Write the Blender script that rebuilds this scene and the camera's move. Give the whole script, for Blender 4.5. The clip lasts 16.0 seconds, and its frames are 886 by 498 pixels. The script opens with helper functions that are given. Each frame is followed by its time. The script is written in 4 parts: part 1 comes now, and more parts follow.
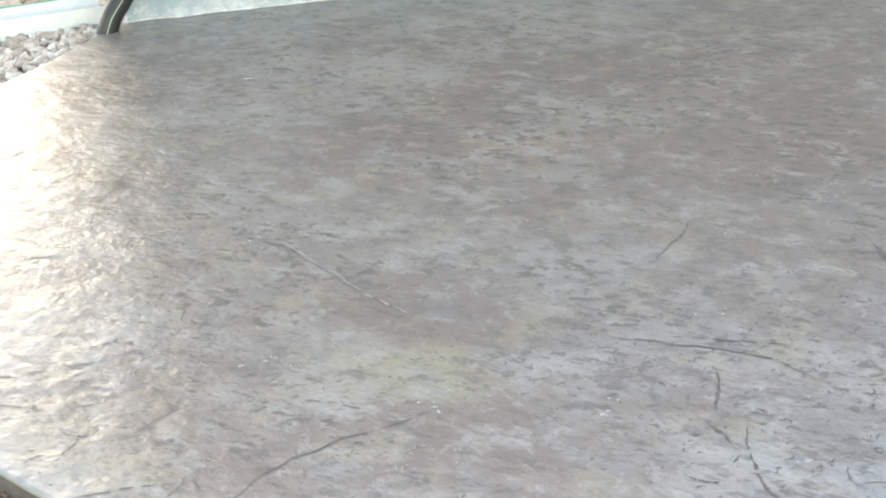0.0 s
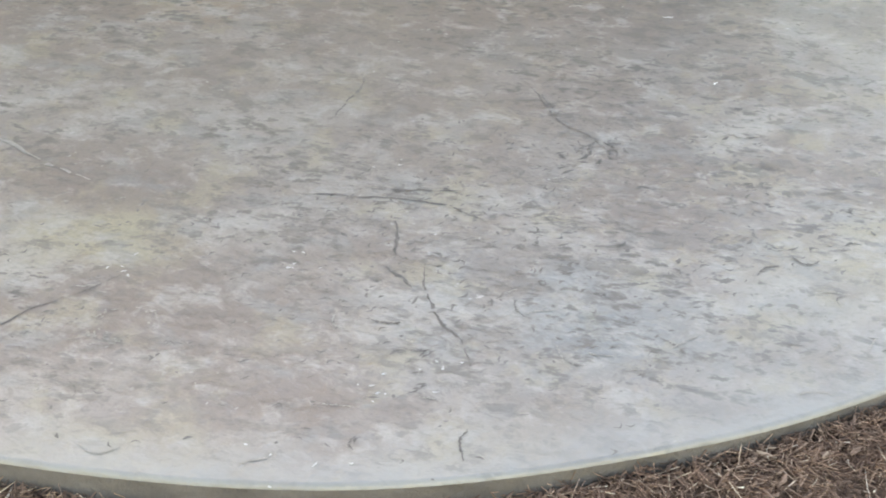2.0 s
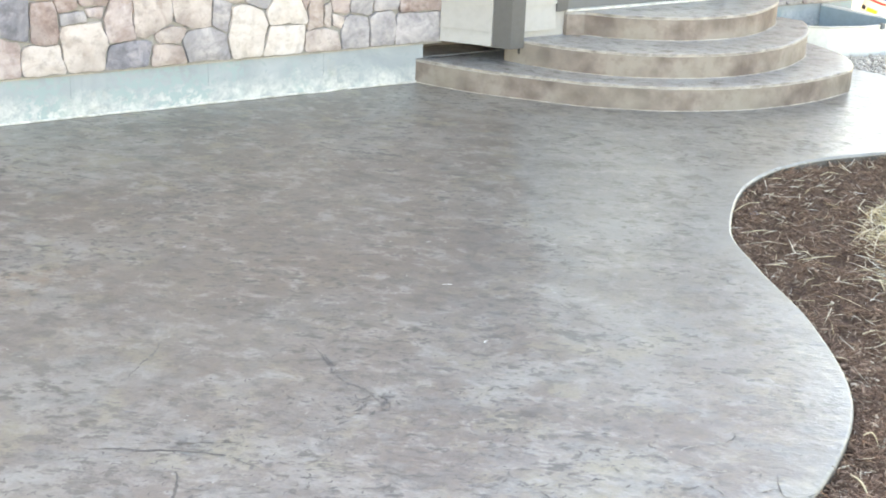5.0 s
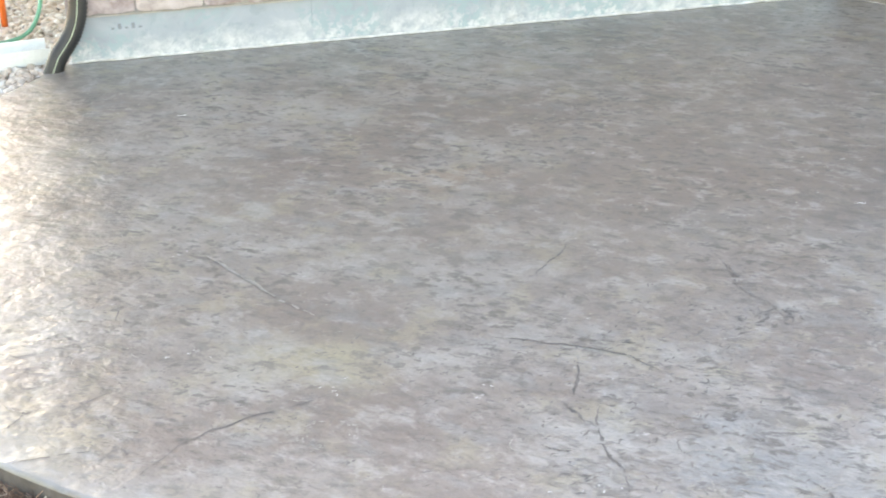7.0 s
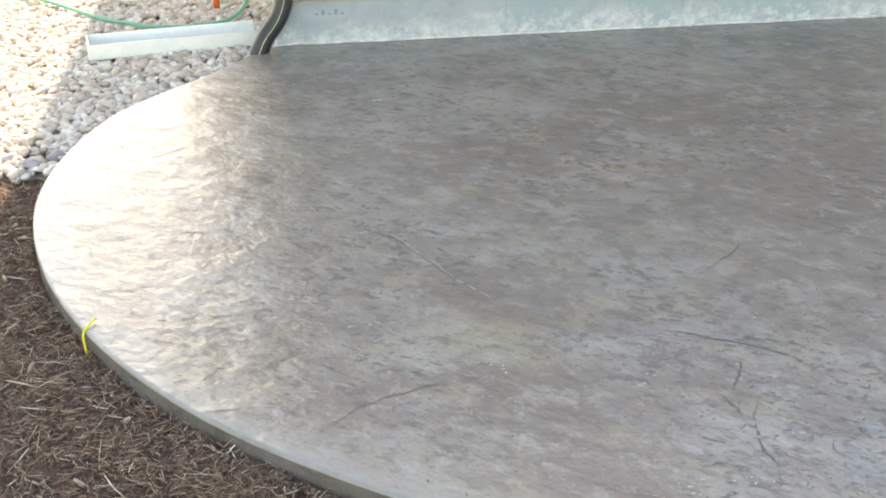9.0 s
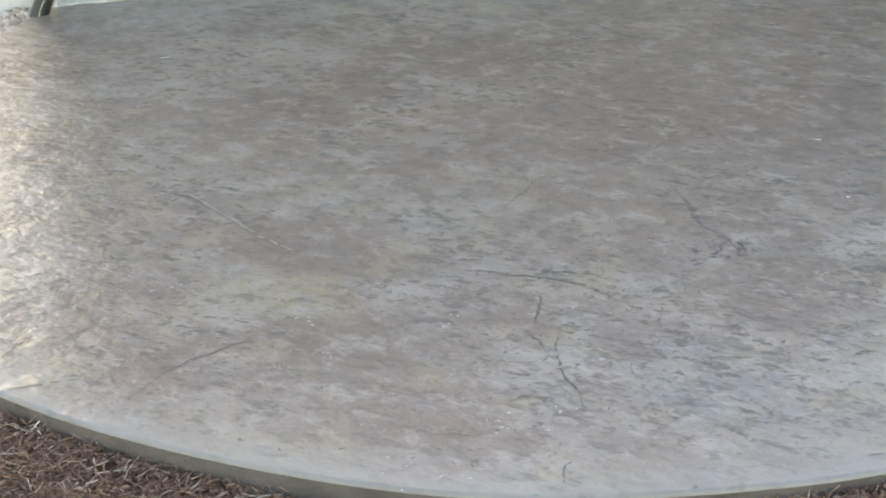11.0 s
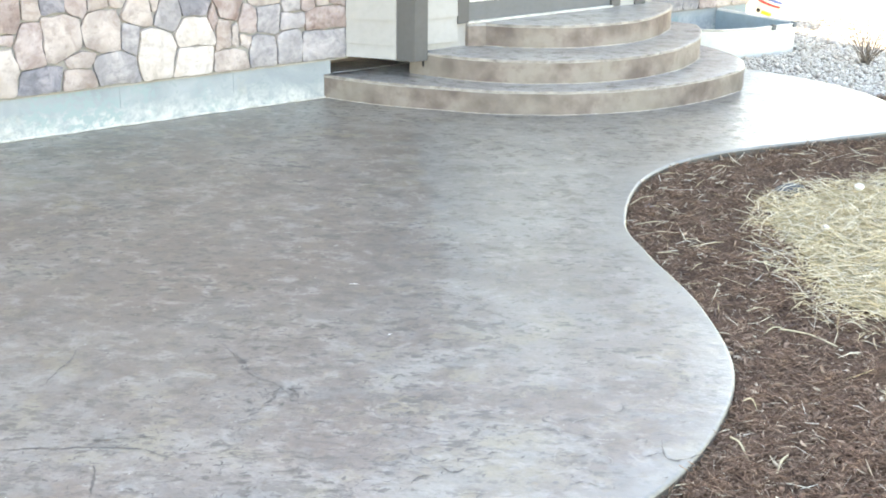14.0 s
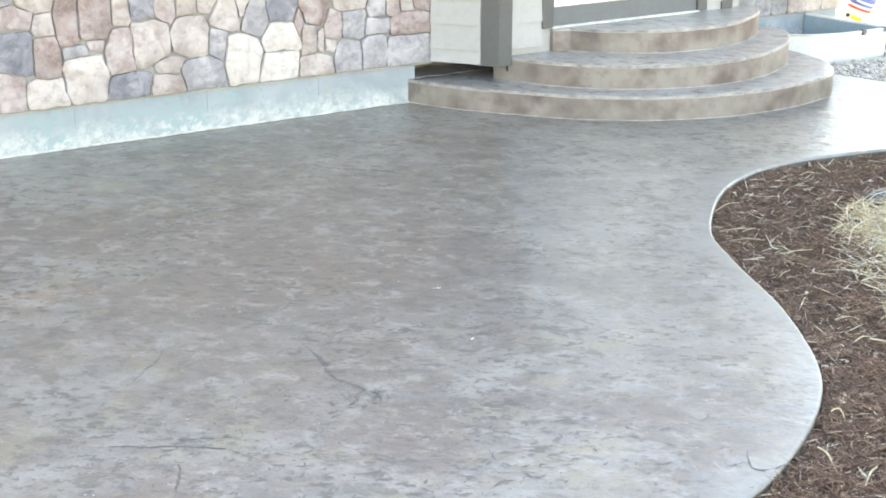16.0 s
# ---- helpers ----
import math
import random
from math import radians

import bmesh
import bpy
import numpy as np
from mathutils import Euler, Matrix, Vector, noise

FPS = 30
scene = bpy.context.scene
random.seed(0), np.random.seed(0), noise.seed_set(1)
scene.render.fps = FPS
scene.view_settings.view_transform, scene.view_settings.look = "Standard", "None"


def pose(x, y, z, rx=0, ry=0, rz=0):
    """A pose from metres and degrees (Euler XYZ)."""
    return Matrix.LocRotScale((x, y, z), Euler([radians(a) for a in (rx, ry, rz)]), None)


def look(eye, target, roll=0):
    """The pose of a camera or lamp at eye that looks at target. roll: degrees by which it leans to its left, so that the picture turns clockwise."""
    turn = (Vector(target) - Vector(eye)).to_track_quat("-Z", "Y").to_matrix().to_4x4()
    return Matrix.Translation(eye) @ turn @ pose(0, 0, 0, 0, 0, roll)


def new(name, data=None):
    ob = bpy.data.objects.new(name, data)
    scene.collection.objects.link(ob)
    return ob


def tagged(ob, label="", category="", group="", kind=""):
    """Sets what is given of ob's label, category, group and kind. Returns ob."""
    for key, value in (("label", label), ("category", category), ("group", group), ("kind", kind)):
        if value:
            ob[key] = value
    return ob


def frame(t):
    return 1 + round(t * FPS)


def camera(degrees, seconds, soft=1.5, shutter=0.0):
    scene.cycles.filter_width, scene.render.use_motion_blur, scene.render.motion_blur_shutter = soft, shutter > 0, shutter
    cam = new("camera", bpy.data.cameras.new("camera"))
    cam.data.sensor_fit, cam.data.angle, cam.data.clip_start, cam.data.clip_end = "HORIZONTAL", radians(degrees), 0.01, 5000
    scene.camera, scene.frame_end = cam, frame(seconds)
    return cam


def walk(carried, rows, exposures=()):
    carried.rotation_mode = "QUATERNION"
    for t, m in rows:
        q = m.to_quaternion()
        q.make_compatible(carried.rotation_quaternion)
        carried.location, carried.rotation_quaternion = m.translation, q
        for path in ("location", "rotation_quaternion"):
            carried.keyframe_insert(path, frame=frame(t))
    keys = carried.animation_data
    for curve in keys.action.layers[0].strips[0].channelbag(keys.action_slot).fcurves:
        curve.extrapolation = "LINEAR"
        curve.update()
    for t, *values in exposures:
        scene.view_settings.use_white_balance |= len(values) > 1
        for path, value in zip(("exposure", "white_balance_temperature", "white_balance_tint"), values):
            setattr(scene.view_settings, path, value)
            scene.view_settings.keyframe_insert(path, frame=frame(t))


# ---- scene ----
# ---- camera ----
EXPO = 2.8
cam = camera(36.0, 16.0, soft=1.8, shutter=0.15)
# seconds, eye x y z, heading (clockwise from +y), downward tilt, lean
PATH = [
    (0, -4.846, -7.547, 2.155, 11.160, 26.477, -3.314),
    (0.5, -4.803, -7.514, 2.069, 10.804, 27.404, -3.504),
    (1, -4.794, -7.538, 2.141, 15.481, 29.862, -0.749),
    (1.5, -4.825, -7.636, 2.212, 20.892, 31.586, -0.027),
    (2, -4.846, -7.677, 2.230, 25.646, 32.832, 0.865),
    (2.5, -4.885, -7.760, 2.272, 30.210, 31.775, 2.935),
    (3, -4.857, -7.916, 2.330, 32.910, 29.305, 4.198),
    (3.5, -4.802, -8.049, 2.371, 34.019, 27.167, 4.276),
    (3.7, -4.777, -8.089, 2.363, 34.269, 24.937, 4.046),
    (5.8, -4.777, -8.217, 2.311, 27.528, 20.686, 1.593),
    (6, -4.805, -8.240, 2.340, 25.358, 21.376, 1.303),
    (6.5, -4.832, -8.222, 2.316, 19.256, 22.847, 0.002),
    (7, -4.846, -8.221, 2.295, 13.974, 24.253, -1.349),
    (7.5, -4.859, -8.330, 2.367, 9.990, 24.976, -1.545),
    (8, -4.871, -8.418, 2.375, 6.572, 24.402, -1.253),
    (8.2, -4.873, -8.426, 2.385, 5.532, 24.322, -1.243),
    (10.3, -4.840, -8.473, 2.384, 7.726, 25.241, -1.442),
    (10.5, -4.823, -8.462, 2.363, 9.176, 25.471, -1.472),
    (11, -4.824, -8.468, 2.405, 14.295, 26.966, -1.587),
    (11.5, -4.881, -8.411, 2.302, 21.698, 27.418, 0.156),
    (12, -4.843, -8.448, 2.308, 27.435, 27.318, -0.069),
    (12.5, -4.808, -8.481, 2.341, 32.617, 25.467, 0.152),
    (13, -4.827, -8.509, 2.345, 35.540, 22.311, 0.612),
    (13.5, -4.833, -8.514, 2.338, 35.739, 20.116, 0.954),
    (14, -4.824, -8.497, 2.322, 34.769, 19.709, 0.686),
    (14.5, -4.818, -8.486, 2.313, 33.807, 19.645, 0.484),
    (15, -4.818, -8.487, 2.311, 32.840, 19.598, 0.233),
    (15.5, -4.823, -8.486, 2.308, 31.933, 19.523, 0.082),
    (16, -4.830, -8.489, 2.315, 31.152, 19.487, -0.022),
]
walk(cam, [(t, pose(x, y, z, 90 - down, 0, -head) @ pose(0, 0, 0, 0, 0, lean)) for t, x, y, z, head, down, lean in PATH],
     [(t, EXPO + e, kelvin, tint) for t, e, kelvin, tint in (
         (0, 0.08, 10300, 13), (0.5, -0.15, 10700, 14), (1.0, -0.15, 11100, 14), (1.5, -0.02, 11200, 14), (2.5, 0.1, 11000, 14), (3.5, 0.2, 10700, 14), (5.8, 0.28, 10300, 15),
         (6.5, 0.28, 10300, 16), (7.0, 0.2, 10200, 15), (8.0, -0.06, 10100, 14), (10.5, -0.45, 10200, 14), (11.5, -0.1, 10400, 14), (12.5, 0.22, 10300, 13), (13.5, 0.38, 9900, 13), (16, 0.31, 9700, 13))])

# ---- world and sun ----
SUN_EL, SUN_AZ = 30.0, 4.0
world = bpy.data.worlds.new("world")
scene.world = world
world.use_nodes = True
wn = world.node_tree.nodes
sky = wn.new("ShaderNodeTexSky")
sky.sky_type, sky.sun_disc = "NISHITA", False
sky.sun_elevation, sky.sun_rotation = radians(SUN_EL), radians(SUN_AZ)
sky.dust_density = 0.42
wn["Background"].inputs["Strength"].default_value = 0.12
world.node_tree.links.new(sky.outputs[0], wn["Background"].inputs[0])
sun = new("sun", bpy.data.lights.new("sun", "SUN"))
sun.data.energy, sun.data.angle, sun.data.color = 3.5, radians(0.5), (1.0, 0.93, 0.82)
sa, se = radians(SUN_AZ), radians(SUN_EL)
SUN_DIR = Vector((math.sin(sa) * math.cos(se), math.cos(sa) * math.cos(se), math.sin(se)))
sun.matrix_world = look(SUN_DIR * 30, (0, 0, 0))


# ---- materials ----
class Mat:
    """A node material: Principled, with object-space coordinates in metres."""

    def __init__(self, name, rough=0.6, metal=0.0, spec=0.5):
        self.m = bpy.data.materials.new(name)
        self.m.use_nodes = True
        self.t = self.m.node_tree
        self.b = self.t.nodes["Principled BSDF"]
        self.b.inputs["Roughness"].default_value = rough
        self.b.inputs["Metallic"].default_value = metal
        self.b.inputs["Specular IOR Level"].default_value = spec
        self.pos = self.t.nodes.new("ShaderNodeNewGeometry").outputs["Position"]

    def link(self, a, b):
        if hasattr(a, "links"):
            self.t.links.new(a, b)
        else:
            b.default_value = a

    def noise(self, scale, detail=4.0, rough=0.55, distort=0.0, vec=None, out="Fac"):
        n = self.t.nodes.new("ShaderNodeTexNoise")
        n.inputs["Scale"].default_value, n.inputs["Detail"].default_value = scale, detail
        n.inputs["Roughness"].default_value, n.inputs["Distortion"].default_value = rough, distort
        self.link(vec or self.pos, n.inputs["Vector"])
        return n.outputs[out]

    def voronoi(self, scale, feature="F1", vec=None, out="Distance"):
        n = self.t.nodes.new("ShaderNodeTexVoronoi")
        n.feature = feature
        n.inputs["Scale"].default_value = scale
        self.link(vec or self.pos, n.inputs["Vector"])
        return n.outputs[out]

    def scaled(self, sx, sy, sz, turn=0.0, vec=None):
        n = self.t.nodes.new("ShaderNodeMapping")
        n.inputs["Scale"].default_value, n.inputs["Rotation"].default_value = (sx, sy, sz), (0, 0, radians(turn))
        self.link(vec or self.pos, n.inputs["Vector"])
        return n.outputs[0]

    def shifted(self, amount, scale, vec=None):
        """Coordinates wobbled by noise."""
        c = self.noise(scale, 3, vec=vec, out="Color")
        n = self.t.nodes.new("ShaderNodeVectorMath")
        n.operation = "MULTIPLY_ADD"
        self.link(c, n.inputs[0])
        n.inputs[1].default_value = (amount,) * 3
        self.link(vec or self.pos, n.inputs[2])
        return n.outputs[0]

    def ramp(self, fac, *stops):
        n = self.t.nodes.new("ShaderNodeValToRGB")
        e = n.color_ramp.elements
        while len(e) < len(stops):
            e.new(0.5)
        for k, (p, c) in enumerate(stops):
            e[k].position = p
            e[k].color = (c, c, c, 1) if isinstance(c, (int, float)) else (*c, 1)
        self.link(fac, n.inputs[0])
        return n.outputs[0]

    def mix(self, fac, a, b, mode="MIX"):
        n = self.t.nodes.new("ShaderNodeMix")
        n.data_type, n.blend_type = "RGBA", mode
        self.link(fac, n.inputs[0])
        for v, s in ((a, n.inputs[6]), (b, n.inputs[7])):
            self.link(v if hasattr(v, "links") else (*v, 1), s)
        return n.outputs[2]

    def patch(self, x, y, rx, ry, turn=0.0, vec=None):
        """One at a stain's middle, falling to nothing at its rim."""
        n = self.t.nodes.new("ShaderNodeVectorMath")
        n.operation = "SUBTRACT"
        self.link(vec or self.pos, n.inputs[0])
        n.inputs[1].default_value = (x, y, 0)
        level = self.scaled(1 / rx, 1 / ry, 0, 0, self.scaled(1, 1, 1, -turn, n.outputs[0]))
        far = self.t.nodes.new("ShaderNodeVectorMath")
        far.operation = "LENGTH"
        self.link(level, far.inputs[0])
        return self.ramp(far.outputs["Value"], (0.35, 1.0), (1.0, 0.0))

    def along(self, x, y, z):
        """Distance along a direction."""
        n = self.t.nodes.new("ShaderNodeVectorMath")
        n.operation = "DOT_PRODUCT"
        self.link(self.pos, n.inputs[0])
        n.inputs[1].default_value = (x, y, z)
        return n.outputs["Value"]

    def attribute(self, name):
        n = self.t.nodes.new("ShaderNodeAttribute")
        n.attribute_name = name
        return n.outputs["Fac"]

    def math(self, op, a, b=0.0, clamp=False):
        n = self.t.nodes.new("ShaderNodeMath")
        n.operation, n.use_clamp = op, clamp
        self.link(a, n.inputs[0])
        self.link(b, n.inputs[1])
        return n.outputs[0]

    def color(self, c):
        self.link(c if hasattr(c, "links") else (*c, 1), self.b.inputs["Base Color"])
        return self

    def roughness(self, r):
        self.link(r, self.b.inputs["Roughness"])
        return self

    def bump(self, height, strength=0.5, distance=0.01, base=None):
        n = self.t.nodes.new("ShaderNodeBump")
        n.inputs["Strength"].default_value, n.inputs["Distance"].default_value = strength, distance
        self.link(height, n.inputs["Height"])
        if base:
            self.link(base, n.inputs["Normal"])
        self.link(n.outputs[0], self.b.inputs["Normal"])
        return n.outputs[0]

    def island(self):
        return self.t.nodes.new("ShaderNodeNewGeometry").outputs["Random Per Island"]

    def random(self):
        return self.t.nodes.new("ShaderNodeObjectInfo").outputs["Random"]


def stamped_concrete(name, step=False):
    """Sealed, antiqued stamped concrete: soft grey, brown, blue and buff clouds, dark release in slanting hollows."""
    m = Mat(name, 0.5, 0.0, 0.6)
    m.b.inputs["Coat Weight"].default_value, m.b.inputs["Coat Roughness"].default_value = 0.78, 0.27
    grey, brown, blue, buff, pale = (0.228, 0.209, 0.197), (0.168, 0.137, 0.124), (0.196, 0.205, 0.206), (0.288, 0.260, 0.186), (0.322, 0.308, 0.290)
    dark = (0.088, 0.082, 0.080)
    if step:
        # paler and bluer than the slab: sky reflected on the treads, put into their colour
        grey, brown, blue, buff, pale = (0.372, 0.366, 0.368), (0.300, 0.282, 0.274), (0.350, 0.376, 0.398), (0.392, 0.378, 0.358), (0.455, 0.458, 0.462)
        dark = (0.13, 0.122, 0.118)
    # the slate grain runs aslant over the slab
    turned = m.scaled(1, 1, 1, 42)
    long, mid = m.scaled(0.5, 1.0, 1, 0, turned), m.scaled(0.8, 1.0, 1, 0, turned)
    c = m.mix(m.ramp(m.noise(0.8, 3, 0.5), (0.42, 0.0), (0.56, 1.0)), brown, grey)
    if not step:
        warp = m.shifted(0.55, 2.3)
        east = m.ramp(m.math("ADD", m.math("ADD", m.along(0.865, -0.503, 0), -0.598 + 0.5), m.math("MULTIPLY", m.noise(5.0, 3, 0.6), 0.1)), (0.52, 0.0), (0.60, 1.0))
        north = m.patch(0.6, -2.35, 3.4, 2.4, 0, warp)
        for x, y, rx, ry, turn, col, much in (
                (-1.15, -2.65, 0.95, 0.55, 35, brown, 0.8), (-2.1, -1.3, 1.5, 0.6, 10, brown, 0.7), (-0.6, -0.8, 1.2, 0.45, 0, brown, 0.65),
                (-4.45, -3.0, 0.7, 0.5, -40, brown, 0.6), (-3.25, -2.55, 1.1, 0.7, 0, brown, 0.65), (-4.9, -0.9, 0.8, 0.5, 0, brown, 0.5),
                (-3.12, -2.24, 0.36, 0.17, 0, (0.235, 0.165, 0.12), 0.7), (-2.55, -3.4, 0.7, 0.35, -20, brown, 0.35), (-2.2, -3.75, 0.45, 0.25, 0, brown, 0.4),
                (-4.3, -4.88, 0.5, 0.24, -25, buff, 0.9), (-4.02, -3.78, 0.4, 0.3, 0, buff, 0.8), (-5.1, -4.05, 0.45, 0.5, 0, buff, 0.6), (-3.4, -5.15, 0.4, 0.2, 0, buff, 0.5),
                (-2.0, -4.9, 0.5, 0.3, 0, buff, 0.4), (-2.95, -4.72, 0.55, 0.36, -20, (0.160, 0.178, 0.188), 0.85), (-2.2, -3.1, 0.55, 0.24, -10, blue, 0.8), (-3.6, -5.33, 0.45, 0.16, -15, blue, 0.7),
                (-2.35, -4.95, 0.45, 0.2, 0, blue, 0.6), (-5.0, -3.3, 0.4, 0.25, 0, pale, 0.5), (-3.5, -3.3, 0.6, 0.35, 0, grey, 0.5)):
            c = m.mix(m.math("MULTIPLY", m.patch(x, y, rx, ry, turn, warp), much), c, col)
        c = m.mix(m.math("MULTIPLY", m.patch(-1.95, -4.2, 0.34, 0.14, 25, m.shifted(0.2, 4.0)), 0.75), c, pale)
        c = m.mix(m.math("MULTIPLY", m.patch(-0.42, -2.92, 0.34, 0.09, -30, m.shifted(0.2, 4.0)), 0.8), c, pale)
    # clouds a hand and a foot across
    c = m.mix(m.ramp(m.noise(2.4, 4, 0.55, 0, m.shifted(0.3, 3.0, mid)), (0.50, 0.0), (0.64, 0.5)), c, pale)
    c = m.mix(m.ramp(m.noise(3.1, 5, 0.6, 0, m.scaled(0.8, 1, 1, 20)), (0.50, 0.0), (0.60, 0.55)), c, brown)
    c = m.mix(m.ramp(m.noise(4.3, 4, 0.6, 0, m.scaled(1, 0.85, 1, -15)), (0.53, 0.0), (0.63, 0.45)), c, buff)
    c = m.mix(m.ramp(m.noise(5.5, 4, 0.6, 0, mid), (0.54, 0.0), (0.63, 0.5)), c, blue)
    if not step:
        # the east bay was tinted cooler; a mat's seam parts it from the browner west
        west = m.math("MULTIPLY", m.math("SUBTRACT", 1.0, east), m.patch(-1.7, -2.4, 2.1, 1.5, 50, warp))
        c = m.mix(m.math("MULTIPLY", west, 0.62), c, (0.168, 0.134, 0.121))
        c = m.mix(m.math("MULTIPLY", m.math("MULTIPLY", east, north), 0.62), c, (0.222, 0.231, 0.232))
    # pale high spots and stained hollows, a few centimetres across
    hollow = m.noise(9.0, 6, 0.68, 0, m.shifted(0.14, 6.0, mid))
    c = m.mix(m.ramp(hollow, (0.52, 0.0), (0.66, 0.7)), c, pale)
    c = m.mix(m.math("MULTIPLY", m.ramp(hollow, (0.37, 0.7), (0.45, 0.0)), m.ramp(m.noise(1.6, 4, 0.6), (0.38, 0.35), (0.55, 1.0))), c, (0.110, 0.099, 0.095))
    # dark release powder: flecks along the grain, thicker in some places
    where = m.ramp(m.noise(1.1, 4, 0.6), (0.40, 0.35), (0.56, 0.5 if step else 1.0))
    fleck = m.noise(17.0, 4, 0.6, 0, m.shifted(0.07, 10.0, long))
    c = m.mix(m.math("MULTIPLY", m.ramp(fleck, (0.33, 0.95), (0.43, 0.0)), where), c, dark)
    dab = m.noise(26.0, 4, 0.55, 0, m.shifted(0.04, 15.0, m.scaled(0.7, 1.0, 1, 0, m.scaled(1, 1, 1, 25))))
    c = m.mix(m.math("MULTIPLY", m.ramp(dab, (0.35, 0.85), (0.43, 0.0)), where), c, dark)
    grain = m.noise(60.0, 4, 0.65)
    c = m.mix(m.ramp(grain, (0.34, 0.22), (0.5, 0.0)), c, dark)
    chalk = m.math("MULTIPLY", m.ramp(m.noise(26.0, 3, 0.6), (0.64, 0.0), (0.70, 0.6)), m.ramp(m.noise(2.0, 3, 0.6), (0.55, 0.0), (0.62, 1.0)))
    c = m.mix(chalk, c, (0.42, 0.42, 0.415))
    if not step:
        # the trowelled border is paler, cooler and cleaner
        border = m.math("MULTIPLY", m.attribute("rim"), m.ramp(m.noise(3.0, 4, 0.6), (0.35, 0.35), (0.6, 0.8)))
        c = m.mix(border, c, (0.268, 0.272, 0.268))
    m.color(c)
    m.roughness(m.ramp(m.noise(2.6, 4, 0.6), (0.35, 0.44), (0.65, 0.54)))
    ledge = m.noise(6.0, 4, 0.55, 0, mid)
    low = m.bump(ledge, 0.75, 0.020)
    h = m.math("ADD", m.math("ADD", m.math("MULTIPLY", fleck, 0.8), m.math("MULTIPLY", hollow, 1.2)), m.math("ADD", m.math("MULTIPLY", dab, 0.5), m.math("MULTIPLY", grain, 0.14)))
    m.link(m.bump(h, 0.5, 0.009, low), m.b.inputs["Coat Normal"])
    return m.m


M_PATIO = stamped_concrete("stamped_concrete")
M_STEP = stamped_concrete("sky_tinted_step_concrete", True)


def riser_concrete():
    m = Mat("brown_riser_concrete", 0.55)
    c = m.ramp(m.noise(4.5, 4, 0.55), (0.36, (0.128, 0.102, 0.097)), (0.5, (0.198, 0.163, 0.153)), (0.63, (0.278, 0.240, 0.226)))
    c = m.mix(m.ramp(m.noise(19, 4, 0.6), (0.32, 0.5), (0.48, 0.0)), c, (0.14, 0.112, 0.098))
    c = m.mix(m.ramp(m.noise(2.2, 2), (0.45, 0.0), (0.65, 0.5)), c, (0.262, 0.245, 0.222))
    m.color(c)
    m.bump(m.noise(7, 4, 0.5), 0.7, 0.022)
    return m.m


M_RISER = riser_concrete()


def slab_side():
    m = Mat("raw_slab_side", 0.75)
    c = m.ramp(m.noise(6, 5, 0.6), (0.3, (0.075, 0.066, 0.061)), (0.7, (0.185, 0.170, 0.160)))
    m.color(m.mix(m.ramp(m.noise(1.5, 4, 0.6), (0.4, 0.0), (0.65, 0.6)), c, (0.125, 0.108, 0.096)))
    m.bump(m.noise(22, 5, 0.65), 0.9, 0.02)
    return m.m


M_SIDE = slab_side()


def plain(name, rgb, rough=0.6, metal=0.0, var=0.15, scale=8.0, bump=0.1, dist=0.004):
    m = Mat(name, rough, metal)
    dark = tuple(v * (1 - var) for v in rgb)
    lite = tuple(min(1, v * (1 + var)) for v in rgb)
    c = m.ramp(m.noise(scale, 5, 0.6, 0.3), (0.3, dark), (0.7, lite))
    m.color(m.mix(m.ramp(m.noise(scale * 6, 3), (0.35, 0.25), (0.55, 0.0)), c, tuple(v * 0.75 for v in rgb)))
    m.bump(m.noise(scale * 5, 4), bump, dist)
    return m.m


def foundation():
    """Blue-grey parged foundation with white efflorescence creeping up from its foot."""
    m = Mat("parged_foundation", 0.8)
    c = m.ramp(m.noise(2.5, 5, 0.6, 0.6), (0.3, (0.245, 0.29, 0.33)), (0.7, (0.355, 0.40, 0.445)))
    sep = m.t.nodes.new("ShaderNodeSeparateXYZ")
    m.link(m.pos, sep.inputs[0])
    rise = m.math("SUBTRACT", m.noise(3.2, 6, 0.7, 0.8), m.math("MULTIPLY", sep.outputs["Z"], 2.6))
    salt = m.ramp(rise, (0.10, 0.0), (0.26, 0.45), (0.44, 1.0))
    salt = m.math("MULTIPLY", salt, m.ramp(m.noise(11, 5, 0.7), (0.38, 0.1), (0.56, 1.0)))
    c = m.mix(salt, c, (0.55, 0.575, 0.58))
    c = m.mix(m.ramp(m.noise(11, 6, 0.7, 0.6), (0.56, 0.0), (0.66, 0.45)), c, (0.22, 0.29, 0.31))
    c = m.mix(m.ramp(m.noise(4.1, 4, 0.6), (0.62, 0.0), (0.8, 0.35)), c, (0.42, 0.36, 0.26))
    spots = m.math("MULTIPLY", m.ramp(m.noise(20, 4, 0.6), (0.47, 0.0), (0.53, 1.0)), m.ramp(m.noise(1.4, 2), (0.48, 0.0), (0.56, 0.8)))
    c = m.mix(spots, c, (0.27, 0.37, 0.40))
    m.color(c)
    m.bump(m.noise(25, 5, 0.6), 0.3, 0.006)
    return m.m


M_FOUND = foundation()


